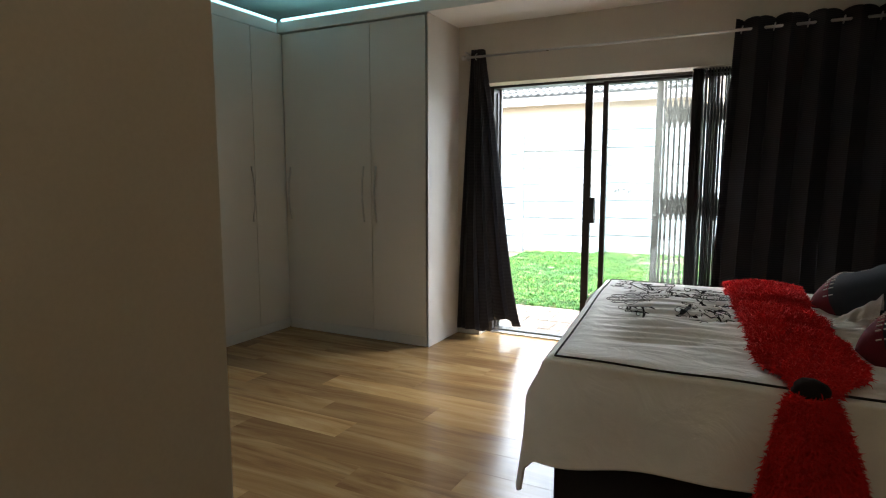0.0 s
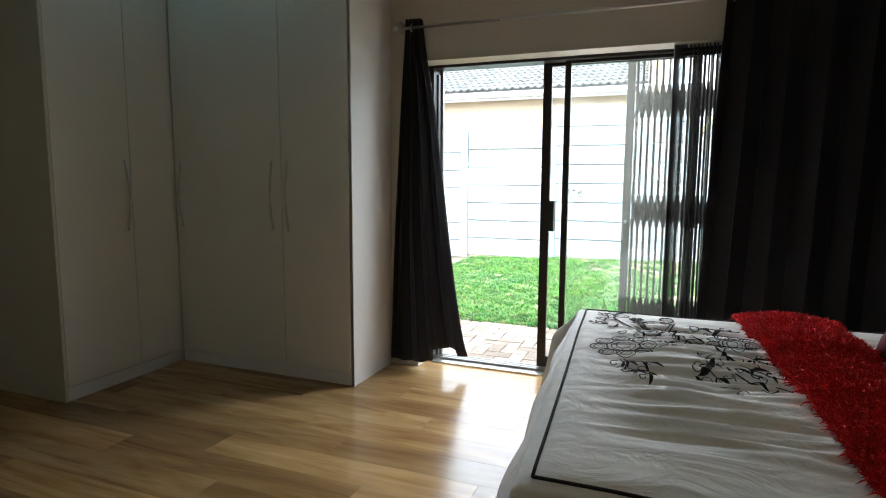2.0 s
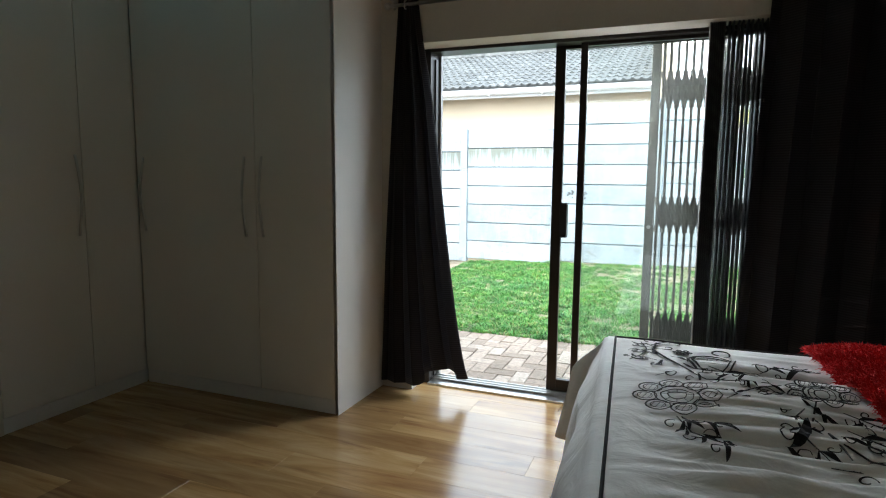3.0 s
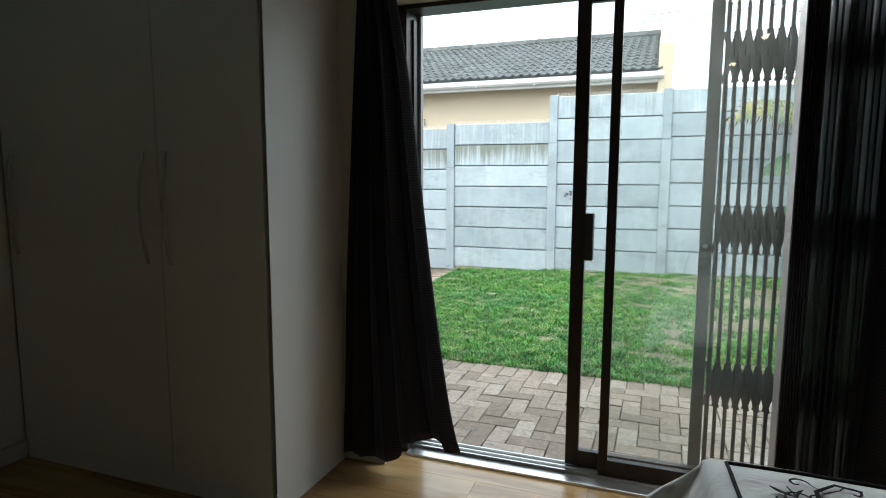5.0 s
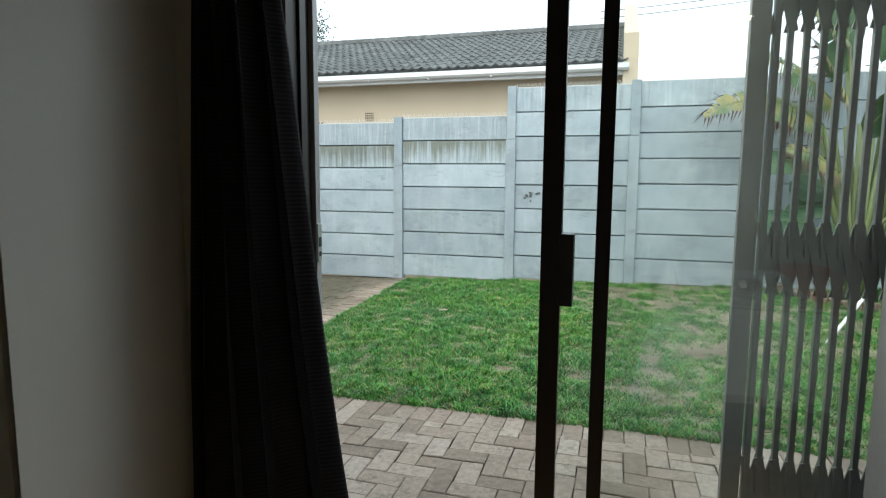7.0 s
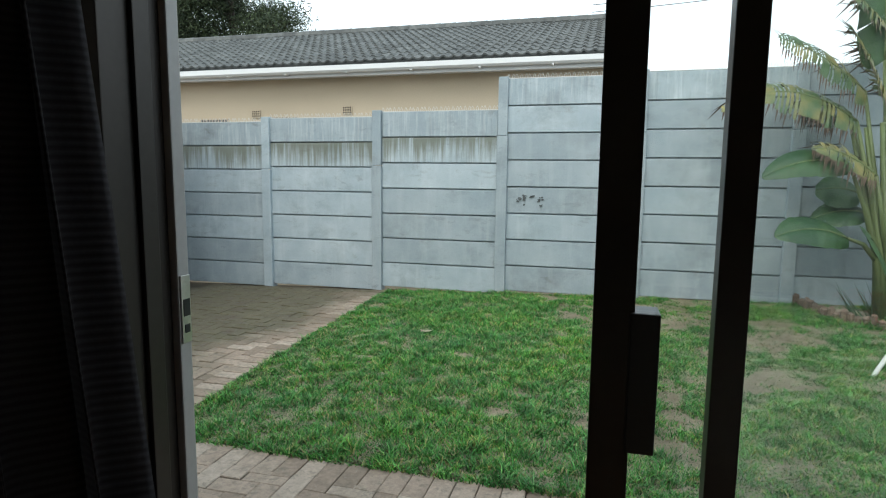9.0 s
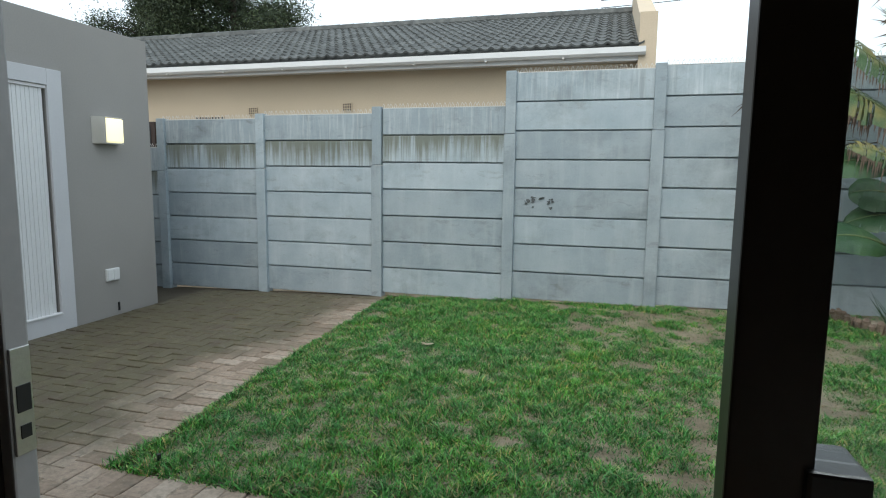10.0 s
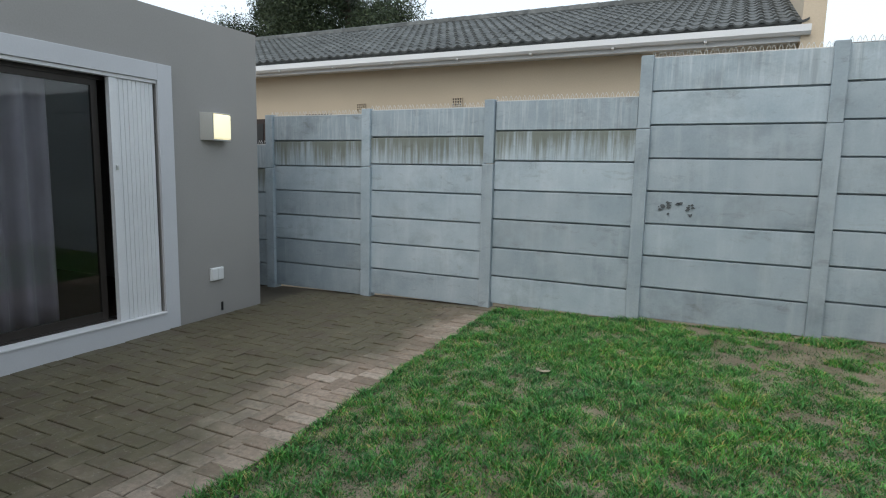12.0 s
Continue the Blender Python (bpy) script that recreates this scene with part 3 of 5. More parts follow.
SPIKE = plain("galvanised_spike_wire", (0.66, 0.65, 0.62), 0.6, 0.1)
panel_clean, panel_algae, panel_top, spikes = panel_data(), panel_data(), panel_data(), spike_data()
panel_top.materials.append(STREAKED)
panel_clean.materials.append(CONCRETE)
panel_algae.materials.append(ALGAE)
for k, x in enumerate(POSTS):
    tops = [BASES[j] + COUNTS[j] * PANEL_H for j in (k - 1, k) if 0 <= j < len(BASES)]
    top = max(tops) + 0.015
    split = max(top - 2 * PANEL_H - 0.05, 1.2)
    bm = bmesh.new()
    box(bm, x - 0.062, x + 0.062, FENCE_Y - 0.065, FENCE_Y + 0.065, GROUND - 0.3, split, 0.008)
    box(bm, x - 0.056, x + 0.056, FENCE_Y - 0.058, FENCE_Y + 0.058, split + 0.004, top, 0.008)
    part("post", bm, CONCRETE, fence)
for k, (x, base, count) in enumerate(zip(POSTS, BASES, COUNTS)):
    mid = (x + POSTS[k + 1]) / 2
    for j in range(count):
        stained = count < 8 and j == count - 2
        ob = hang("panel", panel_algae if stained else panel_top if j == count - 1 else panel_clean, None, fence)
        ob.location = (mid, FENCE_Y + random.uniform(-0.003, 0.003), base + j * PANEL_H)
        ob.rotation_euler = (random.uniform(-0.006, 0.006), random.uniform(-0.002, 0.002), 0)
    ob = hang("spike_strip", spikes, SPIKE, fence, "row of small wire spikes")
    ob.location = (mid, FENCE_Y, base + count * PANEL_H - 0.002)

# garden wall that closes the yard on the far side
side = thing("garden_wall", (5.06, 8, GROUND), "pale blue-grey precast concrete panel wall", "garden wall", kind="structure")
for k in range(4):
    y = FENCE_Y - 1.53 * k
    part("post", boxed(5.0, 5.12, y - 1.59, y - 1.47, GROUND - 0.2, 2.4, 0.008), CONCRETE, side)
    for j in range(8):
        ob = hang("panel", panel_clean, None, side)
        ob.matrix_basis = pose(5.06, y - 0.765, -0.04 + j * PANEL_H, 0, 0, 90)

# ---- house wing with its own sliding door ----
WX = -6.47
wing = thing("wall_wing", (WX, 8, GROUND), "grey plastered house wing with a pale door surround", "wall", kind="structure")
Y0, Y1, Z0, Z1 = 6.35, 8.85, -0.02, 2.08
part("wall_section", boxed(WX - 0.23, WX, OUT_Y, Y0, GROUND - 0.2, 2.72), GREY, wing)
part("wall_section", boxed(WX - 0.23, WX, Y1, 10.1, GROUND - 0.2, 2.72), GREY, wing)
part("wall_section", boxed(WX - 0.23, WX, Y0, Y1, Z1, 2.72), GREY, wing)
part("wall_section", boxed(WX - 0.23, WX, Y0, Y1, GROUND - 0.2, Z0), GREY, wing)
part("wall_section", boxed(-12, WX - 0.23, 9.87, 10.1, GROUND - 0.2, 2.72), GREY, wing)
part("wall_section", boxed(-12, WX - 0.23, OUT_Y, 9.87, 2.45, 2.72), GREY, wing)
part("wall_section", boxed(-12, WX - 0.23, OUT_Y, OUT_Y + 0.2, GROUND, 2.45), GREY, wing)
part("wall_section", boxed(-12.2, -12, OUT_Y, 10.1, GROUND, 2.72), GREY, wing)
part("wing_floor", boxed(-12, WX - 0.23, OUT_Y + 0.2, 9.87, GROUND, -0.05), FLOORBASE, wing)
for x1, y0, y1, z0, z1 in ((0.03, Y1, 9.0, GROUND - 0.05, 2.225), (0.03, 6.18, Y0, GROUND - 0.05, 2.225), (0.03, Y0, Y1, Z1, 2.225), (0.034, Y0, Y1, GROUND - 0.05, Z0)):
    part("door_surround", boxed(WX, WX + x1, y0, y1, z0, z1, 0.004), PALE, wing, "pale grey raised plaster band round the door")
door2 = thing("door_2", (WX - 0.05, 7.6, -0.04), "dark aluminium sliding door with grey curtains behind glass", "sliding door", kind="structure")
XF = WX - 0.12
bm = bmesh.new()
box(bm, XF - 0.05, XF + 0.03, Y0, Y0 + 0.05, Z0, Z1)
box(bm, XF - 0.05, XF + 0.03, Y1 - 0.05, Y1, Z0, Z1)
box(bm, XF - 0.05, XF + 0.03, Y0 + 0.05, Y1 - 0.05, Z1 - 0.06, Z1)
box(bm, XF - 0.05, XF + 0.03, Y0 + 0.05, Y1 - 0.05, Z0, Z0 + 0.03)
part("frame", bm, BRONZE, door2)
for y0, y1, x in ((7.42, 8.37, XF + 0.006), (6.42, 7.48, XF - 0.03)):
    bm = bmesh.new()
    box(bm, x - 0.015, x + 0.015, y0, y0 + 0.06, Z0 + 0.03, Z1 - 0.06, 0.002)
    box(bm, x - 0.015, x + 0.015, y1 - 0.055, y1, Z0 + 0.03, Z1 - 0.06, 0.002)
    box(bm, x - 0.015, x + 0.015, y0 + 0.06, y1 - 0.055, Z0 + 0.03, Z0 + 0.1, 0.002)
    box(bm, x - 0.015, x + 0.015, y0 + 0.06, y1 - 0.055, Z1 - 0.11, Z1 - 0.06, 0.002)
    leaf = part("leaf", bm, BRONZE, door2)
    pane = part("pane", boxed(x - 0.003, x + 0.003, y0 + 0.06, y1 - 0.055, Z0 + 0.1, Z1 - 0.11), GLASS, leaf, "glass pane reflecting the garden")
    pane.visible_shadow = False
part("sill", boxed(XF - 0.05, WX + 0.045, Y0, Y1, Z0, Z0 + 0.012, 0.002), SHUTTER, door2, "pale sill strip")
part("shutter_track", boxed(WX - 0.05, WX + 0.012, Y0, Y1, Z1 - 0.03, Z1 - 0.002, 0.002), SHUTTER, door2, "white shutter track")
shut = thing("folding_shutter", (WX - 0.03, 8.65, Z0), "white ribbed folding security shutter stacked at the jamb", "shutter")
part("lead_post", boxed(WX - 0.045, WX + 0.005, 8.405, 8.47, Z0 + 0.012, Z1 - 0.032, 0.003), SHUTTER, shut)
for k in range(17):
    y = 8.477 + k * 0.0205
    d = 0.004 * (k % 2) + random.uniform(0, 0.003)
    part("slat", boxed(WX - 0.045, WX - 0.008 + d, y, y + 0.0197, Z0 + 0.012, Z1 - 0.032, 0.003), SHUTTER, shut)
part("knob", boxed(WX + 0.005, WX + 0.017, 8.43, 8.45, 1.29, 1.33, 0.003), STEEL, shut)

MAUVE = cloth_mat("mauve_grey_curtain", (0.40, 0.36, 0.43))
bm = bmesh.new()
sheet(bm, 70, 10, lambda u, v: (WX - 0.26 + 0.05 * math.sin(u * 52) + 0.01 * math.sin(u * 91), 6.4 + 1.62 * u, 0.02 + 1.98 * v))
bmesh.ops.solidify(bm, geom=bm.faces[:], thickness=0.003)
tagged(part("curtain", bm, MAUVE, smooth=True), "mauve-grey curtain hanging behind the glass door", "curtain")

# wall lamp and outlet on the wing
LAMP_GLOW = glow_mat("warm_lamp_diffuser", (1.0, 0.86, 0.40), 0.62)
lamp = thing("wall_lamp", (WX, 9.5, 1.67), "square bulkhead wall lamp, lit, with steel side frame", "wall lamp")
bm = bmesh.new()
prism(bm, [(WX, 9.33), (WX + 0.10, 9.39), (WX + 0.10, 9.405), (WX + 0.012, 9.41), (WX, 9.41)], 1.59, 1.855)
part("side_frame", bm, STEEL, lamp, "brushed steel cheek")
part("back_plate", boxed(WX, WX + 0.012, 9.41, 9.64, 1.59, 1.855, 0.002), STEEL, lamp)
part("diffuser", boxed(WX + 0.012, WX + 0.10, 9.412, 9.63, 1.605, 1.845, 0.014), LAMP_GLOW, lamp, "glowing pale yellow diffuser", True)
part("top_frame", boxed(WX + 0.012, WX + 0.095, 9.412, 9.63, 1.847, 1.857, 0.003), STEEL, lamp)
part("base_frame", boxed(WX + 0.012, WX + 0.095, 9.412, 9.63, 1.588, 1.603, 0.003), STEEL, lamp)
outlet = thing("outlet", (WX, 9.49, 0.2), "white weatherproof outlet cover on the grey wall", "outlet")
part("cover", boxed(WX, WX + 0.025, 9.39, 9.555, 0.19, 0.318, 0.006), WHITE, outlet)
part("flap", boxed(WX + 0.025, WX + 0.032, 9.40, 9.47, 0.20, 0.308, 0.003), WHITE, outlet)
part("flap", boxed(WX + 0.025, WX + 0.032, 9.475, 9.545, 0.20, 0.308, 0.003), WHITE, outlet)
tagged(part("pipe_stub", boxed(WX, WX + 0.012, 9.53, 9.55, GROUND + 0.05, GROUND + 0.14, 0.003), BLACK), "short dark pipe stub at the wall foot", "pipe")

# ---- neighbour's house ----
house = thing("neighbour_house", (-6, 13.1, GROUND), "beige plastered house with dark concrete tile roof", "house")
EAVE_Y, EAVE_Z, RIDGE_Y, RIDGE_Z = 12.75, 3.01, 16.8, 4.42
part("wall", boxed(-15, -1.05, 13.1, 13.35, GROUND - 0.3, 2.99), BEIGE, house)
part("wall", boxed(-15.2, -15, 13.1, 20.5, GROUND - 0.3, 2.99), BEIGE, house)
part("wall", boxed(-15, -1.05, 20.3, 20.5, GROUND - 0.3, 2.99), BEIGE, house)
bm = bmesh.new()
front = [(12.72, GROUND - 0.3), (12.72, 3.40), (12.95, 3.44), (RIDGE_Y, RIDGE_Z + 0.46), (20.9, 3.40), (20.9, GROUND - 0.3)]
a = [bm.verts.new((-1.245, y, z)) for y, z in front]
b = [bm.verts.new((-1.03, y, z)) for y, z in front]
for i in range(len(front)):
    j = (i + 1) % len(front)
    bm.faces.new((a[i], a[j], b[j], b[i]))
bm.faces.new(a[::-1])
bm.faces.new(b)
bmesh.ops.recalc_face_normals(bm, faces=bm.faces)
part("gable", bm, BEIGE, house, "beige plastered parapet gable")
bm = bmesh.new()
slope = (RIDGE_Z - EAVE_Z) / (RIDGE_Y - EAVE_Y)
for y0, y1 in ((EAVE_Y, RIDGE_Y), (2 * RIDGE_Y - EAVE_Y, RIDGE_Y)):
    q = [(-15.4, y0, EAVE_Z - 0.03), (-1.245, y0, EAVE_Z - 0.03), (-1.245, y1, RIDGE_Z - 0.03), (-15.4, y1, RIDGE_Z - 0.03)]
    bm.faces.new([bm.verts.new(p) for p in q])
bmesh.ops.recalc_face_normals(bm, faces=bm.faces)
bmesh.ops.solidify(bm, geom=bm.faces[:], thickness=0.05)
roof = part("roof", bm, TILE_FAR, house, "dark grey concrete tile roof")
bm = bmesh.new()
box(bm, -15.4, -1.245, EAVE_Y + 0.0, EAVE_Y + 0.025, EAVE_Z - 0.2, EAVE_Z - 0.01, 0.003)
part("fascia", bm, WHITE, house, "white painted fascia board")
bm = bmesh.new()
prof = [(0.0, 0.0), (0.0, -0.075), (-0.03, -0.1), (-0.085, -0.1), (-0.115, -0.07), (-0.115, 0.0), (-0.105, 0.0), (-0.105, -0.062), (-0.08, -0.088), (-0.035, -0.088), (-0.01, -0.066), (-0.01, 0.0)]
ends = [[bm.verts.new((x, EAVE_Y - 0.002 + y, EAVE_Z - 0.045 + z + (x + 1.2) * 0.0022)) for y, z in prof] for x in (-15.4, -1.16)]
for i in range(len(prof)):
    j = (i + 1) % len(prof)
    bm.faces.new((ends[0][i], ends[0][j], ends[1][j], ends[1][i]))
bm.faces.new(ends[0])
bm.faces.new(ends[1][::-1])
bmesh.ops.recalc_face_normals(bm, faces=bm.faces)
part("gutter", bm, WHITE, house, "white eaves gutter")
part("soffit", boxed(-15.4, -1.245, EAVE_Y + 0.025, 13.1, EAVE_Z - 0.16, EAVE_Z - 0.145), WHITE, house)
for k in range(13):
    x = -2.2 - k * 1.03
    part("gutter_bracket", boxed(x, x + 0.03, EAVE_Y - 0.1, EAVE_Y + 0.0, EAVE_Z - 0.165, EAVE_Z - 0.15), WHITE, house)
for x0, x1, z0, z1, cols in ((-7.18, -7.03, 2.25, 2.36, 4), (-5.53, -5.38, 2.28, 2.395, 4), (-8.19, -7.65, 2.06, 2.225, 9), (-6.87, -6.33, 2.08, 2.245, 9)):
    vent = part("vent", boxed(x0, x1, 13.085, 13.1, z0, z1), BLACK, house, "small air brick grille")
    bm = bmesh.new()
    for c in range(cols + 1):
        x = x0 + (x1 - x0) * c / cols
        box(bm, x - 0.006, x + 0.006, 13.07, 13.085, z0, z1)
    for r in range(4):
        z = z0 + (z1 - z0) * r / 3
        box(bm, x0, x1, 13.068, 13.084, z - 0.006, z + 0.006)
    part("grille", bm, BEIGE, vent)
win = part("window", boxed(-10.3, -9.0, 13.06, 13.1, 1.0, 2.16, 0.01), DARKWOOD, house, "dark brown timber window")
for k in range(2):
    part("pane", boxed(-10.22 + 0.62 * k, -9.7 + 0.62 * k, 13.052, 13.06, 1.08, 2.08), BLACK, win)

# ---- bed ----
BX0, BX1, BY0, BY1, BZ = -0.90, 1.08, 2.28, 3.76, 0.695
bed = thing("bed", (0.1, 3.04, 0), "double bed on a dark base with white mattress", "bed")
part("base", boxed(BX0 + 0.03, BX1, BY0 + 0.04, BY1 - 0.04, 0.04, 0.36, 0.02), BASECLOTH, bed, "dark plum upholstered bed base")
part("mattress", boxed(BX0 + 0.04, BX1, BY0 + 0.035, BY1 - 0.035, 0.36, 0.62, 0.05), MATTRESS, bed)
for x in (BX0 + 0.12, BX1 - 0.1):
    for y in (BY0 + 0.12, BY1 - 0.12):
        part("foot", boxed(x - 0.025, x + 0.025, y - 0.025, y + 0.025, 0, 0.04), BLACK, bed)
part("headboard", boxed(1.09, 1.17, BY0 - 0.05, BY1 + 0.05, 0, 1.15, 0.02), BASECLOTH, bed, "dark upholstered headboard")


def skew(y):
    """The bed stands slightly askew: its foot edge runs further out at the far side."""
    return -0.105 * (y - BY0) / (BY1 - BY0)


def duvet_top(x, y):
    """Height of the duvet's top, with soft crosswise wrinkles and rounded borders."""
    x = x - skew(y) * (1 - smooth01((x - BX0) / 0.9))
    edge = min((x - BX0) / 0.10, (y - BY0) / 0.12, (BY1 - y) / 0.12)
    z = BZ + 0.032 * smooth01((y - BY0) / 1.2) - 0.018 * (1 - smooth01(edge)) ** 2
    w = smooth01((x - BX0 - 0.05) / 0.3) * smooth01((BY1 - y) / 0.5) * smooth01((y - BY0 - 0.05) / 0.3)
    z += w * (0.030 * (0.3 - abs(wave(x * 0.9 + 0.5 * y, y * 7.0, 1.0, 3.0))) + 0.050 * (0.3 - abs(wave(x * 1.6 + 1.2 * y, y * 14, 1.0, 8.0))) + 0.022 * (0.3 - abs(wave(x * 2.2 - 1.5 * y, y * 27, 1.0, 4.0)))) + 0.006 * wave(x, y, 4.0, 1.0)
    return z


def duvet_at(s, t):
    """s runs round from the far side over the top to the near side, t from the foot hem towards the head."""
    drop_x = max(0.0, 0.40 - t * 2.4)
    x = BX0 + max(0.0, t * 2.4 - 0.40)
    across = s * 2.35 - 0.475
    y = BY1 - across
    near, far = max(0.0, BY0 - y), max(0.0, y - BY1)
    yc = max(BY0, min(BY1, y))
    z = duvet_top(x + skew(yc) * (1 - smooth01((x - BX0) / 0.9)), yc)
    side = near + far
    out = 0.0
    d = math.hypot(drop_x, side) if (drop_x > 0 and side > 0) else drop_x + side
    hem = 0.41 + 0.025 * math.sin(across * 5) - 0.06 * smooth01((x - BX0) / 0.5) * smooth01(near / 0.1)
    gx = drop_x / d if d else 0
    gy = side / d if d else 0
    reach = min(0.40 / gx if gx > 1e-6 else 9, 0.475 / gy if gy > 1e-6 else 9)
    fall = hem * d / reach * (1 + 0.5 * gx * gx * gy * gy) if d else 0.0
    flare = (0.06 * smooth01(fall / 0.15) + 0.16 * fall) * (1 + (1.7 * gx * gy if far > 0 else -0.2))
    fold = (gy * 0.016 * math.sin(x * 15 + 1) + gx * 0.020 * math.sin(yc * 13)) * smooth01(fall / 0.3)
    px = x + skew(yc) * (1 - smooth01((x - BX0) / 0.9)) - gx * (flare + fold)
    py = yc + (gy if far > 0 else -gy) * (0.5 * flare + fold)
    return (px, py, z - fall)


bm = bmesh.new()
sheet(bm, 300, 110, lambda u, v: duvet_at(u, v * 0.9))
bmesh.ops.recalc_face_normals(bm, faces=bm.faces)
if sum(f.normal.z for f in bm.faces) < 0:
    bmesh.ops.reverse_faces(bm, faces=bm.faces[:])
bmesh.ops.solidify(bm, geom=bm.faces[:], thickness=0.012)
duvet = thing("duvet", (0.0, 3.0, 0.6), "white cotton duvet with black piping and embroidered flowers", "duvet")
part("cover", bm, DUVET, duvet, smooth=True)


def on_bed(x, y, lift=0.004):
    return Vector((x, y, duvet_top(x, y) + lift))


bm = bmesh.new()
tube(bm, [on_bed(-0.865 + skew(2.31 + 1.42 * k / 40), 2.31 + 1.42 * k / 40, 0.003) for k in range(41)], 0.0038, 6)
part("piping", bm, THREAD, duvet, "thin black piping", True)
for y in (2.31, 3.73):
    bm = bmesh.new()
    tube(bm, [on_bed(-0.865 + skew(y) + 1.5 * k / 40, y, 0.003) for k in range(41)], 0.0038, 6)
    part("piping", bm, THREAD, duvet, "thin black piping", True)


# ---- planks of the floor ----
row = 0
y = -1.7
while y < 4.88:
    x = -5.3 + (0.37, 0.95, 0.12, 0.66)[row % 4] - 1.28
    w = min(0.19, 4.93 - y)
    while x < 1.2:
        a, b = max(x, -5.3), min(x + 1.28, 1.2)
        if b - a > 0.06:
            me = chamfered("plank", b - a - 0.0006, w - 0.0006, 0.0135, 0.0005)
            ob = hang("plank", me, FLOOR, floor)
            ob.location = ((a + b) / 2, y + w / 2, 0)
        x += 1.28
    y += 0.19
    row += 1

# ---- recessed downlights in the passage ceiling ----
WARM = glow_mat("warm_downlight_lens", (1.0, 0.72, 0.40), 3.0)
for lx, ly in ((-0.35, -0.9), (-0.2, 0.6)):
    down = thing("downlight", (lx, ly, 2.72), "small round recessed warm downlight in the ceiling", "downlight", "ceiling downlights")
    bm = bmesh.new()
    bmesh.ops.create_cone(bm, cap_ends=True, segments=24, radius1=0.045, radius2=0.05, depth=0.012, matrix=Matrix.Translation((lx, ly, 2.713)))
    part("trim_ring", bm, SKIRT, down)
    bm = bmesh.new()
    bmesh.ops.create_cone(bm, cap_ends=True, segments=24, radius1=0.033, radius2=0.033, depth=0.004, matrix=Matrix.Translation((lx, ly, 2.705)))
    part("lens", bm, WARM, down)
    data = bpy.data.lights.new("downlight_lamp", "AREA")
    data.shape, data.size, data.energy, data.color = "DISK", 0.07, DOWNLIGHT, (1.0, 0.78, 0.50)
    new("downlight_lamp", data).matrix_world = look((lx, ly, 2.698), (lx, ly + 0.001, 0))

# ---- embroidery on the duvet ----
def stroke(bm, pts, r=0.0030):
    if len(pts) > 1:
        tube(bm, [on_bed(x, y, 0.0055) for x, y in pts], r * 0.78, 5, lambda t: 0.55 + 0.45 * math.sin(math.pi * t), 0.5)


def curl(cx, cy, r, start, turns, grow=1.0):
    n = 18
    return [(cx + r * (1 - 0.75 * k / n) * math.cos(start + turns * 6.283 * k / n),
             cy + r * grow * (1 - 0.75 * k / n) * math.sin(start + turns * 6.283 * k / n)) for k in range(n + 1)]


def leaf_shape(bm, x, y, ang, length, width):
    """A pointed stitched leaf that follows the cloth, in narrow strips."""
    c, s = math.cos(ang), math.sin(ang)
    rows = []
    for k in range(11):
        u = k / 10
        v = width * 0.19 * math.sin(math.pi * min(1.0, u * 0.94 + 0.05)) ** 0.8
        bow = 0.10 * length * math.sin(math.pi * u)
        rows.append([bm.verts.new(on_bed(x + c * u * length - s * (q * v + bow), y + s * u * length + c * (q * v + bow), 0.0065)) for q in (-1, 0, 1)])
    for a, b in zip(rows, rows[1:]):
        for q in (0, 1):
            bm.faces.new((a[q], b[q], b[q + 1], a[q + 1]))


def flower(bm, cx, cy, r, petals, spin=0.0):
    for k in range(petals):
        a = spin + 2 * math.pi * k / petals
        px, py = cx + 0.72 * r * math.cos(a), cy + 0.72 * r * math.sin(a)
        for f in (1.0, 0.62):
            stroke(bm, [(px + f * 0.27 * r * math.cos(b), py + f * 0.27 * r * math.sin(b)) for b in (j * 0.4488 for j in range(15))], 0.0028 * f)
        for j in (-1, 0, 1):
            stroke(bm, [(px + 0.12 * r * j - 0.05 * r, py - 0.15 * r), (px + 0.12 * r * j + 0.05 * r, py + 0.15 * r)], 0.0016)
    for f in (0.5, 0.36, 0.2):
        stroke(bm, [(cx + f * r * math.cos(b), cy + f * r * math.sin(b)) for b in (j * 0.3307 for j in range(20))], 0.0024)
    for k in range(8):
        a = k * 0.785
        stroke(bm, [(cx + 0.2 * r * math.cos(a), cy + 0.2 * r * math.sin(a)), (cx + 0.36 * r * math.cos(a), cy + 0.36 * r * math.sin(a))], 0.0018)


def motif(name, build, label):
    bm = bmesh.new()
    build(bm)
    tagged(part(name, bm, THREAD, duvet, label), kind="stuff")


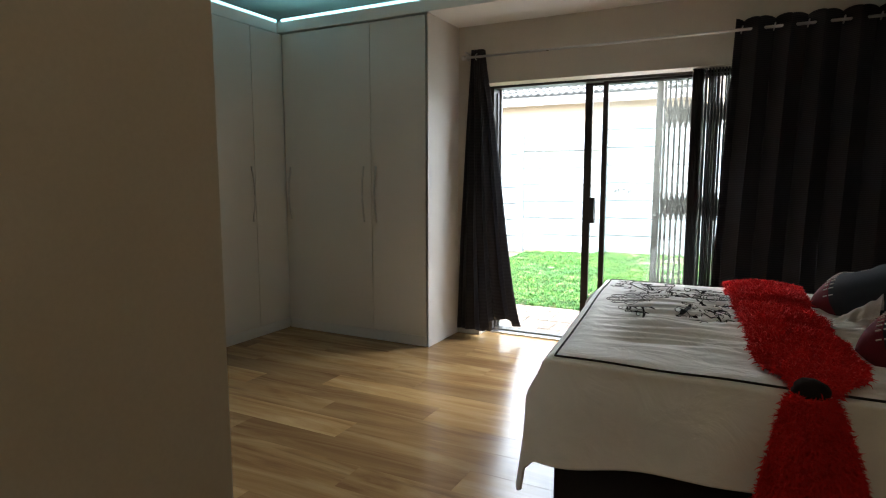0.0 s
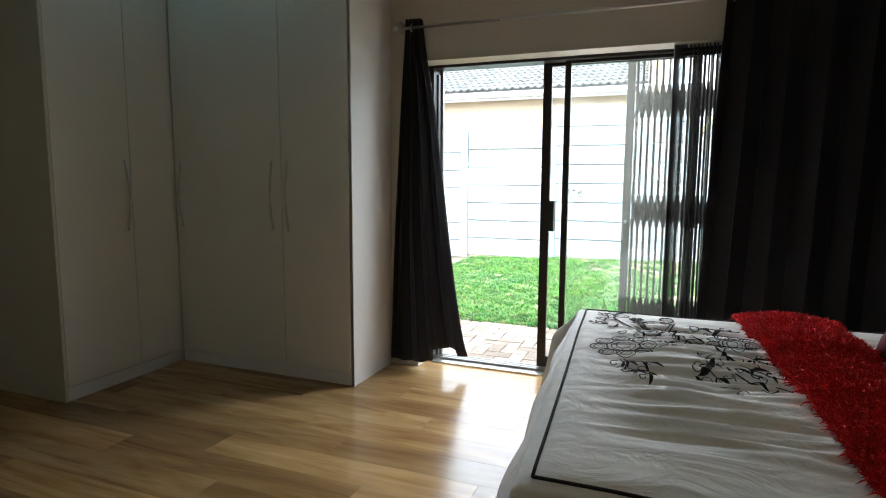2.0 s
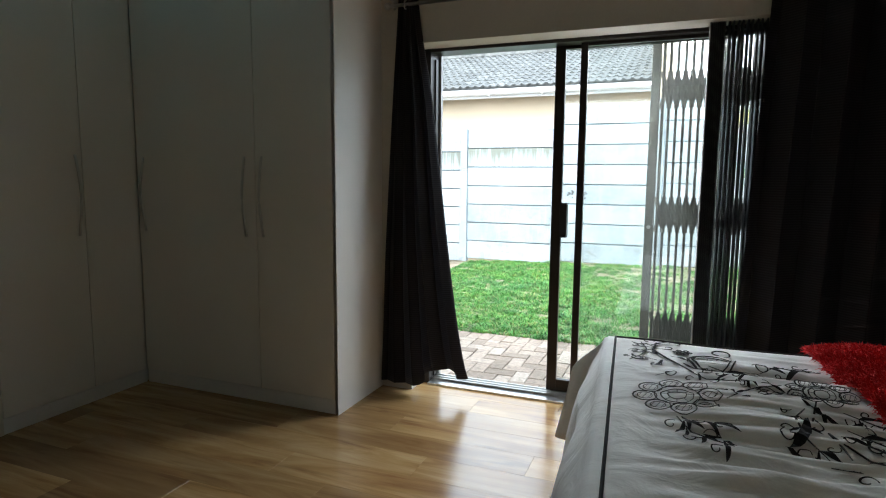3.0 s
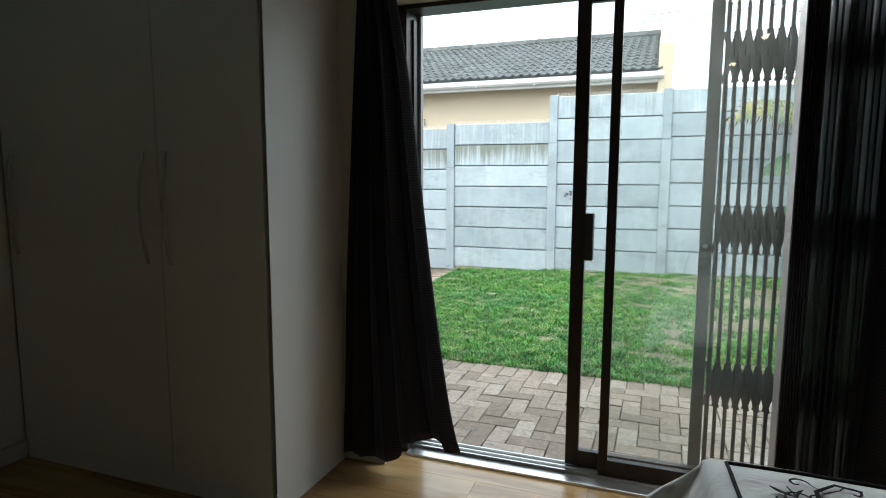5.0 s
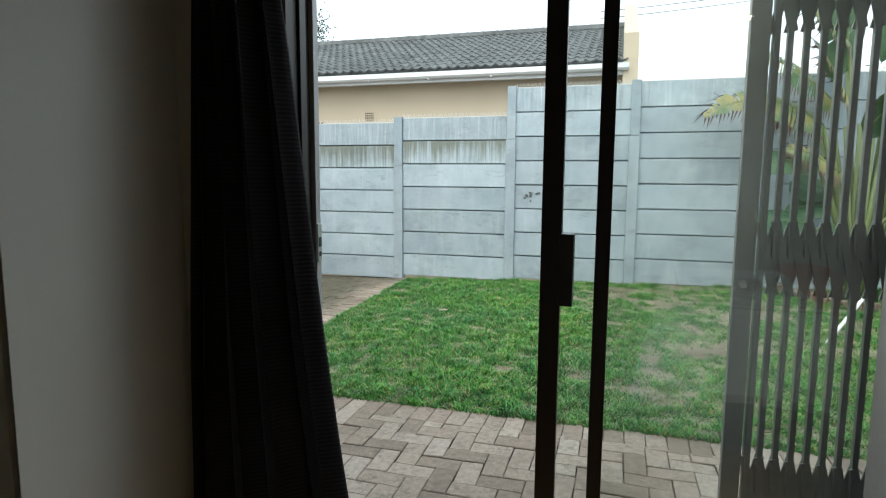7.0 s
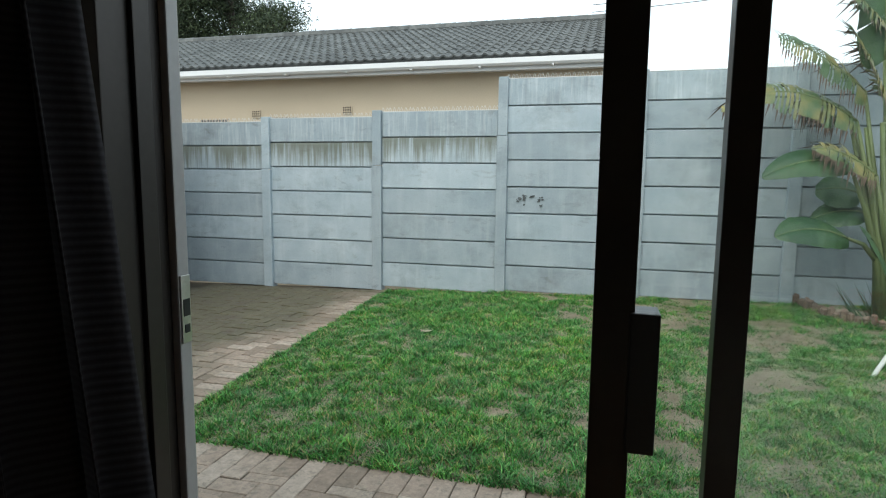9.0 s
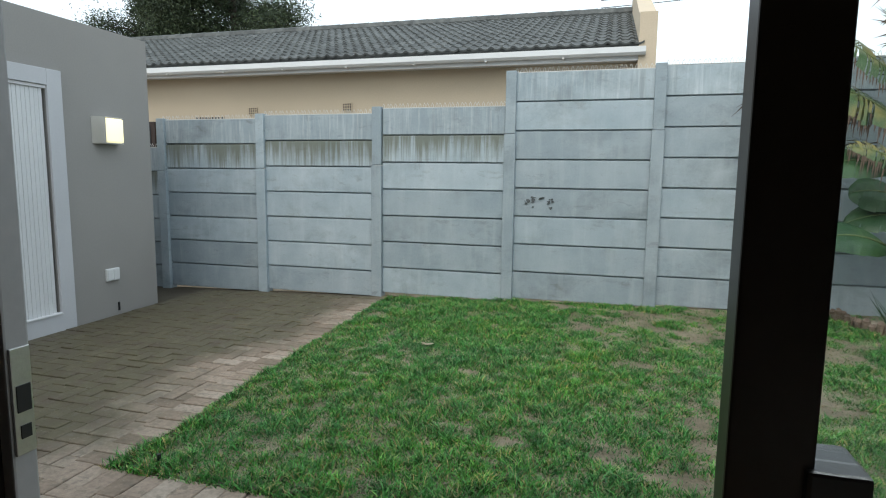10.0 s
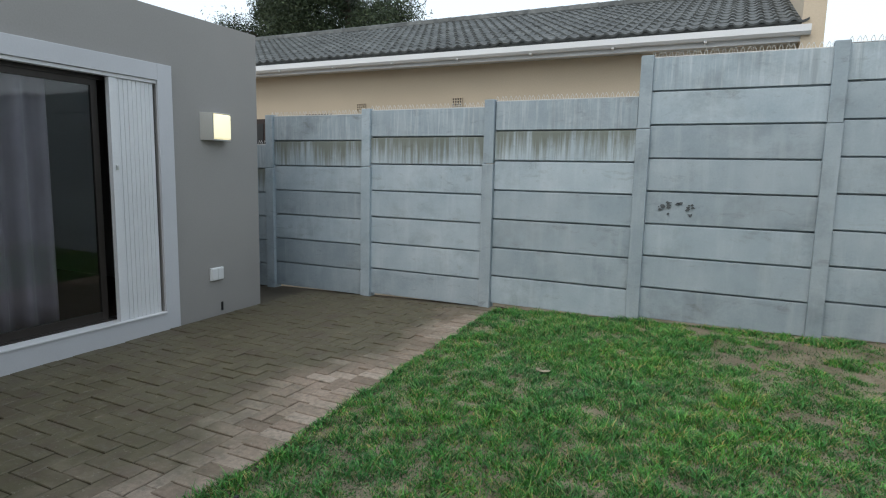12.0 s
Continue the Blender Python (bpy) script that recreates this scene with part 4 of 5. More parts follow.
def scroll_spray(bm):
    stroke(bm, [(-0.76, 3.665), (-0.80, 3.675), (-0.835, 3.64), (-0.84, 3.56), (-0.80, 3.47), (-0.75, 3.38), (-0.73, 3.33)], 0.0055)
    for cx, cy, r, s0, tn in ((-0.872, 3.60, 0.028, 0, 0.9), (-0.89, 3.53, 0.026, 1, -0.8), (-0.875, 3.45, 0.025, 2, 0.9), (-0.775, 3.655, 0.02, 3, -0.8), (-0.80, 3.60, 0.022, 4, 0.8), (-0.86, 3.66, 0.02, 0, 0.8), (-0.83, 3.40, 0.022, 1, -0.9), (-0.79, 3.32, 0.02, 1, -0.9)):
        stroke(bm, curl(cx, cy, r, s0, tn))
        stroke(bm, [(cx + r * math.cos(s0), cy + r * math.sin(s0)), (-0.825, cy - 0.02)], 0.0024)
    for x, y, a, l, w in ((-0.79, 3.50, -1.0, 0.09, 0.03), (-0.755, 3.42, -0.9, 0.10, 0.032), (-0.81, 3.44, -2.0, 0.08, 0.026), (-0.79, 3.565, -0.2, 0.05, 0.02), (-0.84, 3.585, 2.7, 0.04, 0.016)):
        leaf_shape(bm, x, y, a, l, w)
    flower(bm, -0.755, 3.56, 0.028, 6)


def paisley(bm):
    for f in (1.0, 0.82):
        pts = [(-0.68 + f * 0.062 * math.cos(b) * (1 + 0.2 * math.sin(b)), 3.46 + f * 0.082 * math.sin(b)) for b in (0.6 + j * 0.3 for j in range(20))]
        stroke(bm, pts, 0.005 * f)
    stroke(bm, curl(-0.655, 3.575, 0.036, -1.2, 0.95), 0.0045)
    for k in range(4):
        stroke(bm, [(-0.72 + 0.025 * k, 3.41), (-0.712 + 0.025 * k, 3.515)], 0.0024)
    for k in range(3):
        stroke(bm, [(-0.73, 3.43 + 0.03 * k), (-0.635, 3.43 + 0.03 * k)], 0.0018)
    for x, y, a, l, w in ((-0.66, 3.40, 0.1, 0.075, 0.026), (-0.60, 3.40, -0.3, 0.085, 0.026), (-0.62, 3.36, -0.6, 0.06, 0.02), (-0.70, 3.40, -2.6, 0.05, 0.02), (-0.54, 3.37, 0.1, 0.07, 0.02), (-0.58, 3.44, 0.6, 0.05, 0.016)):
        leaf_shape(bm, x, y, a, l, w)
    stroke(bm, [(-0.69, 3.42), (-0.63, 3.385), (-0.56, 3.39), (-0.50, 3.36)], 0.004)


def big_flower(bm):
    flower(bm, -0.77, 3.16, 0.105, 8, 0.2)
    for x, y, a, l, w in ((-0.76, 3.05, -1.3, 0.06, 0.03), (-0.73, 3.04, -0.8, 0.07, 0.024), (-0.70, 3.02, -0.2, 0.06, 0.02), (-0.75, 3.0, -1.7, 0.05, 0.02), (-0.72, 2.98, -0.5, 0.05, 0.016)):
        leaf_shape(bm, x, y, a, l, w)
    stroke(bm, curl(-0.68, 3.02, 0.022, 0, 0.8))
    stroke(bm, curl(-0.72, 2.955, 0.018, 1, 0.8))


def second_spray(bm):
    flower(bm, -0.445, 3.27, 0.08, 9)
    for x, y, a, l, w in ((-0.50, 3.40, 0.9, 0.08, 0.036), (-0.47, 3.46, 0.2, 0.06, 0.022), (-0.53, 3.24, -2.4, 0.07, 0.026), (-0.50, 3.20, -1.2, 0.10, 0.034), (-0.47, 3.14, -0.8, 0.10, 0.03),
                          (-0.51, 3.08, -2.0, 0.11, 0.06), (-0.46, 3.02, -0.5, 0.09, 0.02), (-0.52, 2.96, 2.6, 0.05, 0.024), (-0.43, 2.94, -0.6, 0.06, 0.02), (-0.50, 2.90, -0.2, 0.05, 0.03)):
        leaf_shape(bm, x, y, a, l, w)
    stroke(bm, [(-0.47, 3.20), (-0.49, 3.12), (-0.47, 3.03), (-0.42, 2.97), (-0.36, 2.92), (-0.30, 2.90)], 0.0045)
    stroke(bm, [(-0.49, 3.10), (-0.46, 3.0), (-0.46, 2.93)], 0.0035)
    for cx, cy, r, s0 in ((-0.57, 3.24, 0.028, 0), (-0.55, 3.44, 0.022, 2), (-0.40, 3.0, 0.022, 1), (-0.38, 2.89, 0.022, 3), (-0.45, 2.87, 0.018, 0), (-0.55, 3.02, 0.02, 2)):
        stroke(bm, curl(cx, cy, r, s0, 0.9))


def sprig(bm, path, seed):
    """A curving stem with small leaves, dots and curls on both sides."""
    rng = np.random.default_rng(seed)
    stroke(bm, path, 0.0034)
    for (x0, y0), (x1, y1) in zip(path, path[1:]):
        a = math.atan2(y1 - y0, x1 - x0)
        for sgn in (-1, 1):
            l = rng.uniform(0.03, 0.055)
            leaf_shape(bm, (x0 + x1) / 2, (y0 + y1) / 2, a + sgn * rng.uniform(0.5, 1.1), l, l * 0.5)
            stroke(bm, curl((x0 + x1) / 2 + sgn * 0.03 * math.sin(a), (y0 + y1) / 2 - sgn * 0.03 * math.cos(a), rng.uniform(0.010, 0.018), rng.uniform(0, 6), 0.9 * sgn), 0.0024)


def small_sprig(bm):
    sprig(bm, [(-0.90, 3.42), (-0.87, 3.49), (-0.86, 3.57), (-0.88, 3.64)], 1)
    sprig(bm, [(-0.74, 3.34), (-0.70, 3.30), (-0.65, 3.29), (-0.60, 3.30)], 2)
    sprig(bm, [(-0.66, 3.16), (-0.62, 3.22), (-0.58, 3.26), (-0.53, 3.28)], 3)
    sprig(bm, [(-0.77, 3.05), (-0.74, 2.99), (-0.70, 2.95), (-0.66, 2.93)], 4)
    sprig(bm, [(-0.50, 3.16), (-0.53, 3.09), (-0.52, 3.01), (-0.49, 2.95)], 5)
    sprig(bm, [(-0.44, 3.06), (-0.40, 3.02), (-0.36, 3.0), (-0.31, 3.01)], 6)
    sprig(bm, [(-0.56, 3.42), (-0.52, 3.46), (-0.47, 3.50), (-0.42, 3.52)], 7)
    sprig(bm, [(-0.42, 3.18), (-0.37, 3.14), (-0.33, 3.08), (-0.30, 3.06)], 8)


for name, build in (("small_sprig", small_sprig), ("scroll_spray", scroll_spray), ("paisley", paisley), ("flower_motif", big_flower), ("flower_spray", second_spray)):
    motif("embroidered_" + name, build, "black embroidered flower and scroll pattern")


# ---- red shag throw ----
def throw_point(u, v):
    """u across the throw, v from the far edge to the knot on the near edge."""
    y = 3.80 - v * 1.535
    x0 = -0.40 + 0.12 * smooth01(v * 1.1) + 0.11 * smooth01((v - 0.86) / 0.14)
    x1 = -0.08 + 0.10 * smooth01((v - 0.3) * 1.4) - 0.10 * smooth01((v - 0.90) / 0.10)
    x0 += 0.05 * smooth01((0.06 - v) / 0.06)
    x1 -= 0.08 * smooth01((0.06 - v) / 0.06)
    x = x0 + (x1 - x0) * u + 0.008 * wave(u * 3, v * 9, 1.0, 6.0)
    yc = max(BY0 + 0.01, min(y, BY1))
    z = duvet_top(x, yc) + 0.016 + 0.02 * math.sin(math.pi * u) - max(0.0, y - BY1) * 1.2
    return Vector((x, y, z))


def tail_point(u, v):
    v = max(v, 0.0)
    w = 0.045 + 0.13 * v ** 0.7
    x = -0.14 + 0.02 * v + (u - 0.5) * 2 * w
    y = 2.245 - 0.05 * smooth01(v / 0.3) - 0.045 * v - 0.03 * math.sin(math.pi * u) + 0.012 * math.sin(u * 19 + v * 2) * v
    return Vector((x, y, 0.69 - 0.52 * v))


def pile(parent, f, count, length, seed):
    """Loose fibres standing off a draped surface."""
    rng = np.random.default_rng(seed)
    verts, faces = [], []
    for k in range(count):
        u, v = rng.random(), rng.random()
        p = f(u, v)
        n = (f(u + 0.02, v) - f(u - 0.02, v)).cross(f(u, max(v - 0.02, 0)) - f(u, v + 0.02)).normalized()
        lean = Vector(rng.normal(0, 0.55, 3))
        d = (n + lean + Vector(((u - 0.5) * 0.7, 0, -0.15))).normalized()
        side = d.cross(Vector(rng.normal(0, 1, 3))).normalized() * 0.0022
        l = length * (0.6 + 0.7 * rng.random())
        mid = p + d * l * 0.55
        tip = p + d * l * 0.85 + Vector((0, 0, -0.2 * l)) + Vector(rng.normal(0, 0.004, 3))
        i = len(verts)
        verts += [p - side, p + side, mid + side * 0.8, mid - side * 0.8, tip]
        faces += [(i, i + 1, i + 2, i + 3), (i + 3, i + 2, i + 4)]
    me = bpy.data.meshes.new("pile")
    me.from_pydata([tuple(v) for v in verts], [], faces)
    ob = hang("shag", me, SHAG, parent)
    tagged(ob, "long red shag fibres", kind="stuff")


throw = thing("throw", (-0.2, 3.0, 0.75), "bright red shaggy throw tied with a black band on the bed", "throw")
bm = bmesh.new()
sheet(bm, 14, 50, throw_point)
bmesh.ops.recalc_face_normals(bm, faces=bm.faces)
bmesh.ops.solidify(bm, geom=bm.faces[:], thickness=0.008)
cloth = part("backing", bm, SHAG, throw, smooth=True)
pile(cloth, throw_point, 52000, 0.027, 11)
bm = bmesh.new()
sheet(bm, 14, 24, tail_point)
bmesh.ops.recalc_face_normals(bm, faces=bm.faces)
bmesh.ops.solidify(bm, geom=bm.faces[:], thickness=0.008)
tail = part("hanging_tail", bm, SHAG, throw, smooth=True)
pile(tail, tail_point, 24000, 0.026, 12)
bm = bmesh.new()
bmesh.ops.create_icosphere(bm, subdivisions=3, radius=1.0)
for v in bm.verts:
    v.co *= 1 + 0.28 * noise.noise(v.co * 5)
    v.co = Vector((-0.14 + v.co.x * 0.046, 2.255 + v.co.y * 0.034, 0.700 + v.co.z * 0.036))
part("tie_band", bm, BASECLOTH, throw, "black gathered tie band", True)


# ---- cushions ----
def cushion(at, size, thick, turn, label, face, band):
    """A plump square cushion with a maroon band and stitched rows across one end."""
    def shape(u, v, side):
        a, b = 2 * u - 1, 2 * v - 1
        pinch = 1 - 0.10 * (a * a * b * b)
        puff = max(0.0, (1 - a ** 4) * (1 - b ** 4)) ** 0.62
        wr = 0.012 * wave(a * 2, b * 3, 1.2, at[0] * 3)
        return turn @ Vector((a * size / 2 * pinch, b * size / 2 * pinch, side * thick / 2 * puff + wr * puff))
    ob = thing("cushion", at, label, "cushion", "scatter cushions")
    for name, mat_, u0, u1 in (("band", band, 0.0, 0.25), ("cover", face, 0.25, 1.0)):
        bm = bmesh.new()
        for side in (1, -1):
            sheet(bm, 16, 20, lambda u, v: Vector(at) + shape(u0 + (u1 - u0) * u, v, side))
        bmesh.ops.remove_doubles(bm, verts=bm.verts, dist=0.0004)
        bmesh.ops.recalc_face_normals(bm, faces=bm.faces)
        part(name, bm, mat_, ob, smooth=True)
    for u in (0.22, 0.28):
        for k in range(26):
            bm = bmesh.new()
            p, q = shape(u - 0.020, (k + 0.3) / 26, 1), shape(u + 0.020, (k + 0.3) / 26, 1)
            n = turn @ Vector((0, 0, 0.002))
            tube(bm, [Vector(at) + p + n, Vector(at) + q + n], 0.0022, 4)
            part("stitch", bm, CREAM, ob)
    return ob


cushion((0.19, 3.30, 0.825), 0.44, 0.20, pose(0, 0, 0, 0, -20, -34).to_3x3(), "slate satin cushion with a maroon stitched band", SLATE, MAROON)
cushion((0.26, 2.66, 0.815), 0.44, 0.20, pose(0, 0, 0, 0, -20, -32).to_3x3(), "slate satin cushion with a maroon stitched band", SLATE, MAROON)
cushion((0.58, 3.35, 0.88), 0.48, 0.18, pose(0, 0, 0, 0, -40, 4).to_3x3(), "bright red and cream pillow leaning behind", cloth_mat("red_pillow_cotton", (0.42, 0.02, 0.03)), CREAM)
cushion((0.58, 2.70, 0.88), 0.48, 0.18, pose(0, 0, 0, 0, -40, -4).to_3x3(), "white cotton pillow leaning behind the cushions", CREAM, CREAM)
bm = bmesh.new()
sheet(bm, 16, 24, lambda u, v: (-0.07 + 0.17 * v + 0.04 * u, 2.93 + 0.02 * v + 0.16 * (u - 0.5) * (0.5 + 0.5 * v), 0.745 + 0.12 * v * math.sin(math.pi * (0.15 + 0.7 * u)) + 0.012 * wave(u * 5, v * 7, 1.0, 2.0)))
bmesh.ops.solidify(bm, geom=bm.faces[:], thickness=0.006)
tagged(part("sachet", bm, CREAM, smooth=True), "crumpled white cloth pouch between the cushions", "pouch")

# ---- lawn ----
def bareness(x, y):
    """0 in thick turf, 1 on bare sand; the far and sheltered end is the more worn."""
    wear = smooth01((x + 2.9) / 3.0) * 0.26 + smooth01((y - 7.6) / 2.2) * 0.22
    n = 0.5 + 0.36 * wave(x, y * 1.7, 0.95, 12.0) + 0.34 * wave(x, y * 1.6, 2.7, 5.0) + 0.22 * wave(x, y * 1.3, 7.5, 9.0)
    return smooth01((n + wear - 0.825) / 0.26)


rng = np.random.default_rng(3)
verts, faces = [], []
for k in range(380000):
    x = LAWN_X0 - 0.02 + 5.9 * rng.random()
    y = LAWN_Y0 - 0.03 + (FENCE_Y - LAWN_Y0 - 0.02) * rng.random()
    b = bareness(x, y)
    if rng.random() < b * 0.86:
        continue
    tuft = 0.55 + 0.9 * wave(x, y, 9.0, 2.0) + 0.35 * wave(x, y, 1.4, 7.0)
    h = (0.015 + 0.031 * rng.random() ** 1.5) * max(0.35, min(1.7, 1.25 * tuft + 0.25)) * (1 - 0.5 * b)
    a = 6.283 * rng.random()
    w = 0.0017 + 0.0021 * rng.random()
    lean = 0.4 + 1.3 * rng.random()
    d = 6.283 * rng.random()
    z = lawn_z(x, y) - 0.004
    ca, sa, cd, sd = math.cos(a) * w, math.sin(a) * w, math.cos(d) * lean * h, math.sin(d) * lean * h
    i = len(verts)
    verts += [(x - ca, y - sa, z), (x + ca, y + sa, z), (x + cd * 0.4 + ca * 0.8, y + sd * 0.4 + sa * 0.8, z + h * 0.65), (x + cd * 0.4 - ca * 0.8, y + sd * 0.4 - sa * 0.8, z + h * 0.65), (x + cd, y + sd, z + h)]
    faces += [(i, i + 1, i + 2, i + 3), (i + 3, i + 2, i + 4)]
me = bpy.data.meshes.new("grass")
me.from_pydata(verts, [], faces)
tagged(hang("grass", me, GRASS), "short green lawn grass with worn yellow patches", "grass", kind="stuff")

STRAW = plain("dry_straw_litter", (0.34, 0.27, 0.17), 0.95, vary=0.4, big=6)
verts, faces = [], []
for k in range(60000):
    x = LAWN_X0 + 7.5 * rng.random()
    y = LAWN_Y0 + 4.05 * rng.random()
    if rng.random() > bareness(x, y) * 0.9 + 0.12:
        continue
    a, l, z = 6.283 * rng.random(), 0.006 + 0.022 * rng.random(), lawn_z(x, y) + 0.001
    ca, sa = math.cos(a), math.sin(a)
    i = len(verts)
    verts += [(x - sa * 0.0015, y + ca * 0.0015, z), (x + sa * 0.0015, y - ca * 0.0015, z), (x + ca * l, y + sa * l, z + 0.008 * rng.random())]
    faces.append((i, i + 1, i + 2))
me = bpy.data.meshes.new("straw")
me.from_pydata(verts, [], faces)
tagged(hang("straw", me, STRAW), "dry straw litter scattered on the bare soil", "litter", kind="stuff")

bm = bmesh.new()
tube(bm, [(-3.72, 6.97, GROUND - 0.01), (-3.72, 6.97, GROUND + 0.06)], 0.011, 8)
tagged(part("irrigation_peg", bm, BLACK), "small black irrigation peg at the lawn corner", "peg")

# ---- brick paving ----
def paved(x, y):
    return (5.10 < y < 6.645 and -6.44 < x < 4.9) or (-6.44 < x < -4.18 and 6.6 < y < 10.93)


U = 0.1145
paver_full, paver_half, paver_head = chamfered("paver", 2 * U - 0.004, U - 0.004, 0.05, 0.004), chamfered("paver", U - 0.004, U - 0.004, 0.05, 0.004), chamfered("paver", 0.224, 0.111, 0.05, 0.004)
spots = []
for i in range(-60, 50):
    for j in range(0, 60):
        x, y = -0.03 + (i + 0.5) * U, 5.09 + (j + 0.5) * U
        k = (i - j) % 4
        if k == 0:
            one, two, turn, mid = paved(x, y), paved(x + U, y), 0, (x + U / 2, y)
        elif k == 3:
            one, two, turn, mid = paved(x, y), paved(x, y + U), 90, (x, y + U / 2)
        else:
            continue
        if one and two:
            spots.append((paver_full, *mid, turn))
        elif one:
            spots.append((paver_half, x, y, turn))
        elif two:
            spots.append((paver_half, x + (U if k == 0 else 0), y + (U if k == 3 else 0), turn))
for k in range(78):
    spots.append((paver_head, -4.10 + 0.115 * k, 6.765, 90))
for k in range(36):
    spots.append((paver_head, -4.065, 6.94 + 0.115 * k, 0))
rng = np.random.default_rng(8)
near_count, verts, faces = 0, [], []
for me, x, y, turn in spots:
    m = pose(x, y, GROUND + rise(x, y) + rng.uniform(-0.004, 0.003), rng.normal(0, 0.7), rng.normal(0, 0.7), turn + rng.normal(0, 1.1))
    if -3.95 < x < -0.75 and 5.3 < y < 6.9 and near_count < 300:
        ob = hang("paver", me, PAVER, paving)
        ob.matrix_basis = m
        near_count += 1
    else:
        i = len(verts)
        verts += [tuple(m @ v.co) for v in me.vertices]
        faces += [tuple(i + q for q in p.vertices) for p in me.polygons]
me = bpy.data.meshes.new("far_pavers")
me.from_pydata(verts, [], faces)
tagged(hang("far_pavers", me, PAVER_FAR, paving), kind="stuff")

# ---- log edging and planting bed ----
EDGE = [(0.53, 10.93), (0.60, 10.62), (0.75, 10.30), (1.0, 10.02), (1.4, 9.85), (1.9, 9.75), (2.5, 9.7)]
logs = thing("log_edging", (1.0, 10.1, GROUND), "row of short weathered round logs edging the planting bed", "log edging")
bm = bmesh.new()
prism(bm, EDGE + [(4.9, 9.7), (4.9, 10.93)], GROUND, 0.03)
tagged(part("bed_soil", bm, SOIL), "dark raised planting bed soil", "soil", kind="structure")
total = 0.0
for (x0, y0), (x1, y1) in zip(EDGE, EDGE[1:]):
    seg = math.hypot(x1 - x0, y1 - y0)
    while total < seg:
        t = total / seg
        x, y = x0 + (x1 - x0) * t, y0 + (y1 - y0) * t
        r = random.uniform(0.026, 0.036)
        top = random.uniform(0.07, 0.13)
        bm = bmesh.new()
        tube(bm, [(x, y, GROUND - 0.02), (x + random.uniform(-0.008, 0.008), y + random.uniform(-0.008, 0.008), top - 0.01), (x, y, top)], r, 9, lambda q: 1.0 if q < 0.9 else 0.8)
        part("log", bm, LOG, logs)
        total += 2 * r + 0.004
    total -= seg
bm = bmesh.new()
tube(bm, [(0.47, 8.93, -0.10), (0.81, 9.3, 0.19), (1.35, 9.9, 0.66)], 0.016, 10)
tagged(part("plastic_pipe", bm, PVC, smooth=True), "white plastic pipe leaning over the log edging", "pipe")


# ---- wild banana plant ----
def leaf_mat(name, green, edge):
    s = Surface(name, 0.45)
    c = s.mix(s.ramp(s.noise(3.5, 4), (0.42, 0.0), (0.62, 1.0)), green, edge)
    c = s.mix(1.0, c, s.ramp(s.noise(1, 3, 0.5, s.scaled(60, 8, 60)), (0.3, 0.8), (0.7, 1.15)), "MULTIPLY")
    return s.set("Base Color", c).bump(s.noise(40), 0.2, 0.004).mat


LEAF_GREEN = leaf_mat("broad_green_leaf", (0.020, 0.062, 0.022), (0.045, 0.10, 0.032))
LEAF_OLD = leaf_mat("yellowing_leaf", (0.055, 0.105, 0.035), (0.24, 0.20, 0.06))
LEAF_DRY_PALE = plain("pale_dry_leaf", (0.42, 0.36, 0.26), 0.9, vary=0.2)
LEAF_DRY = plain("dry_leaf_tatters", (0.10, 0.065, 0.045), 0.9, vary=0.4)


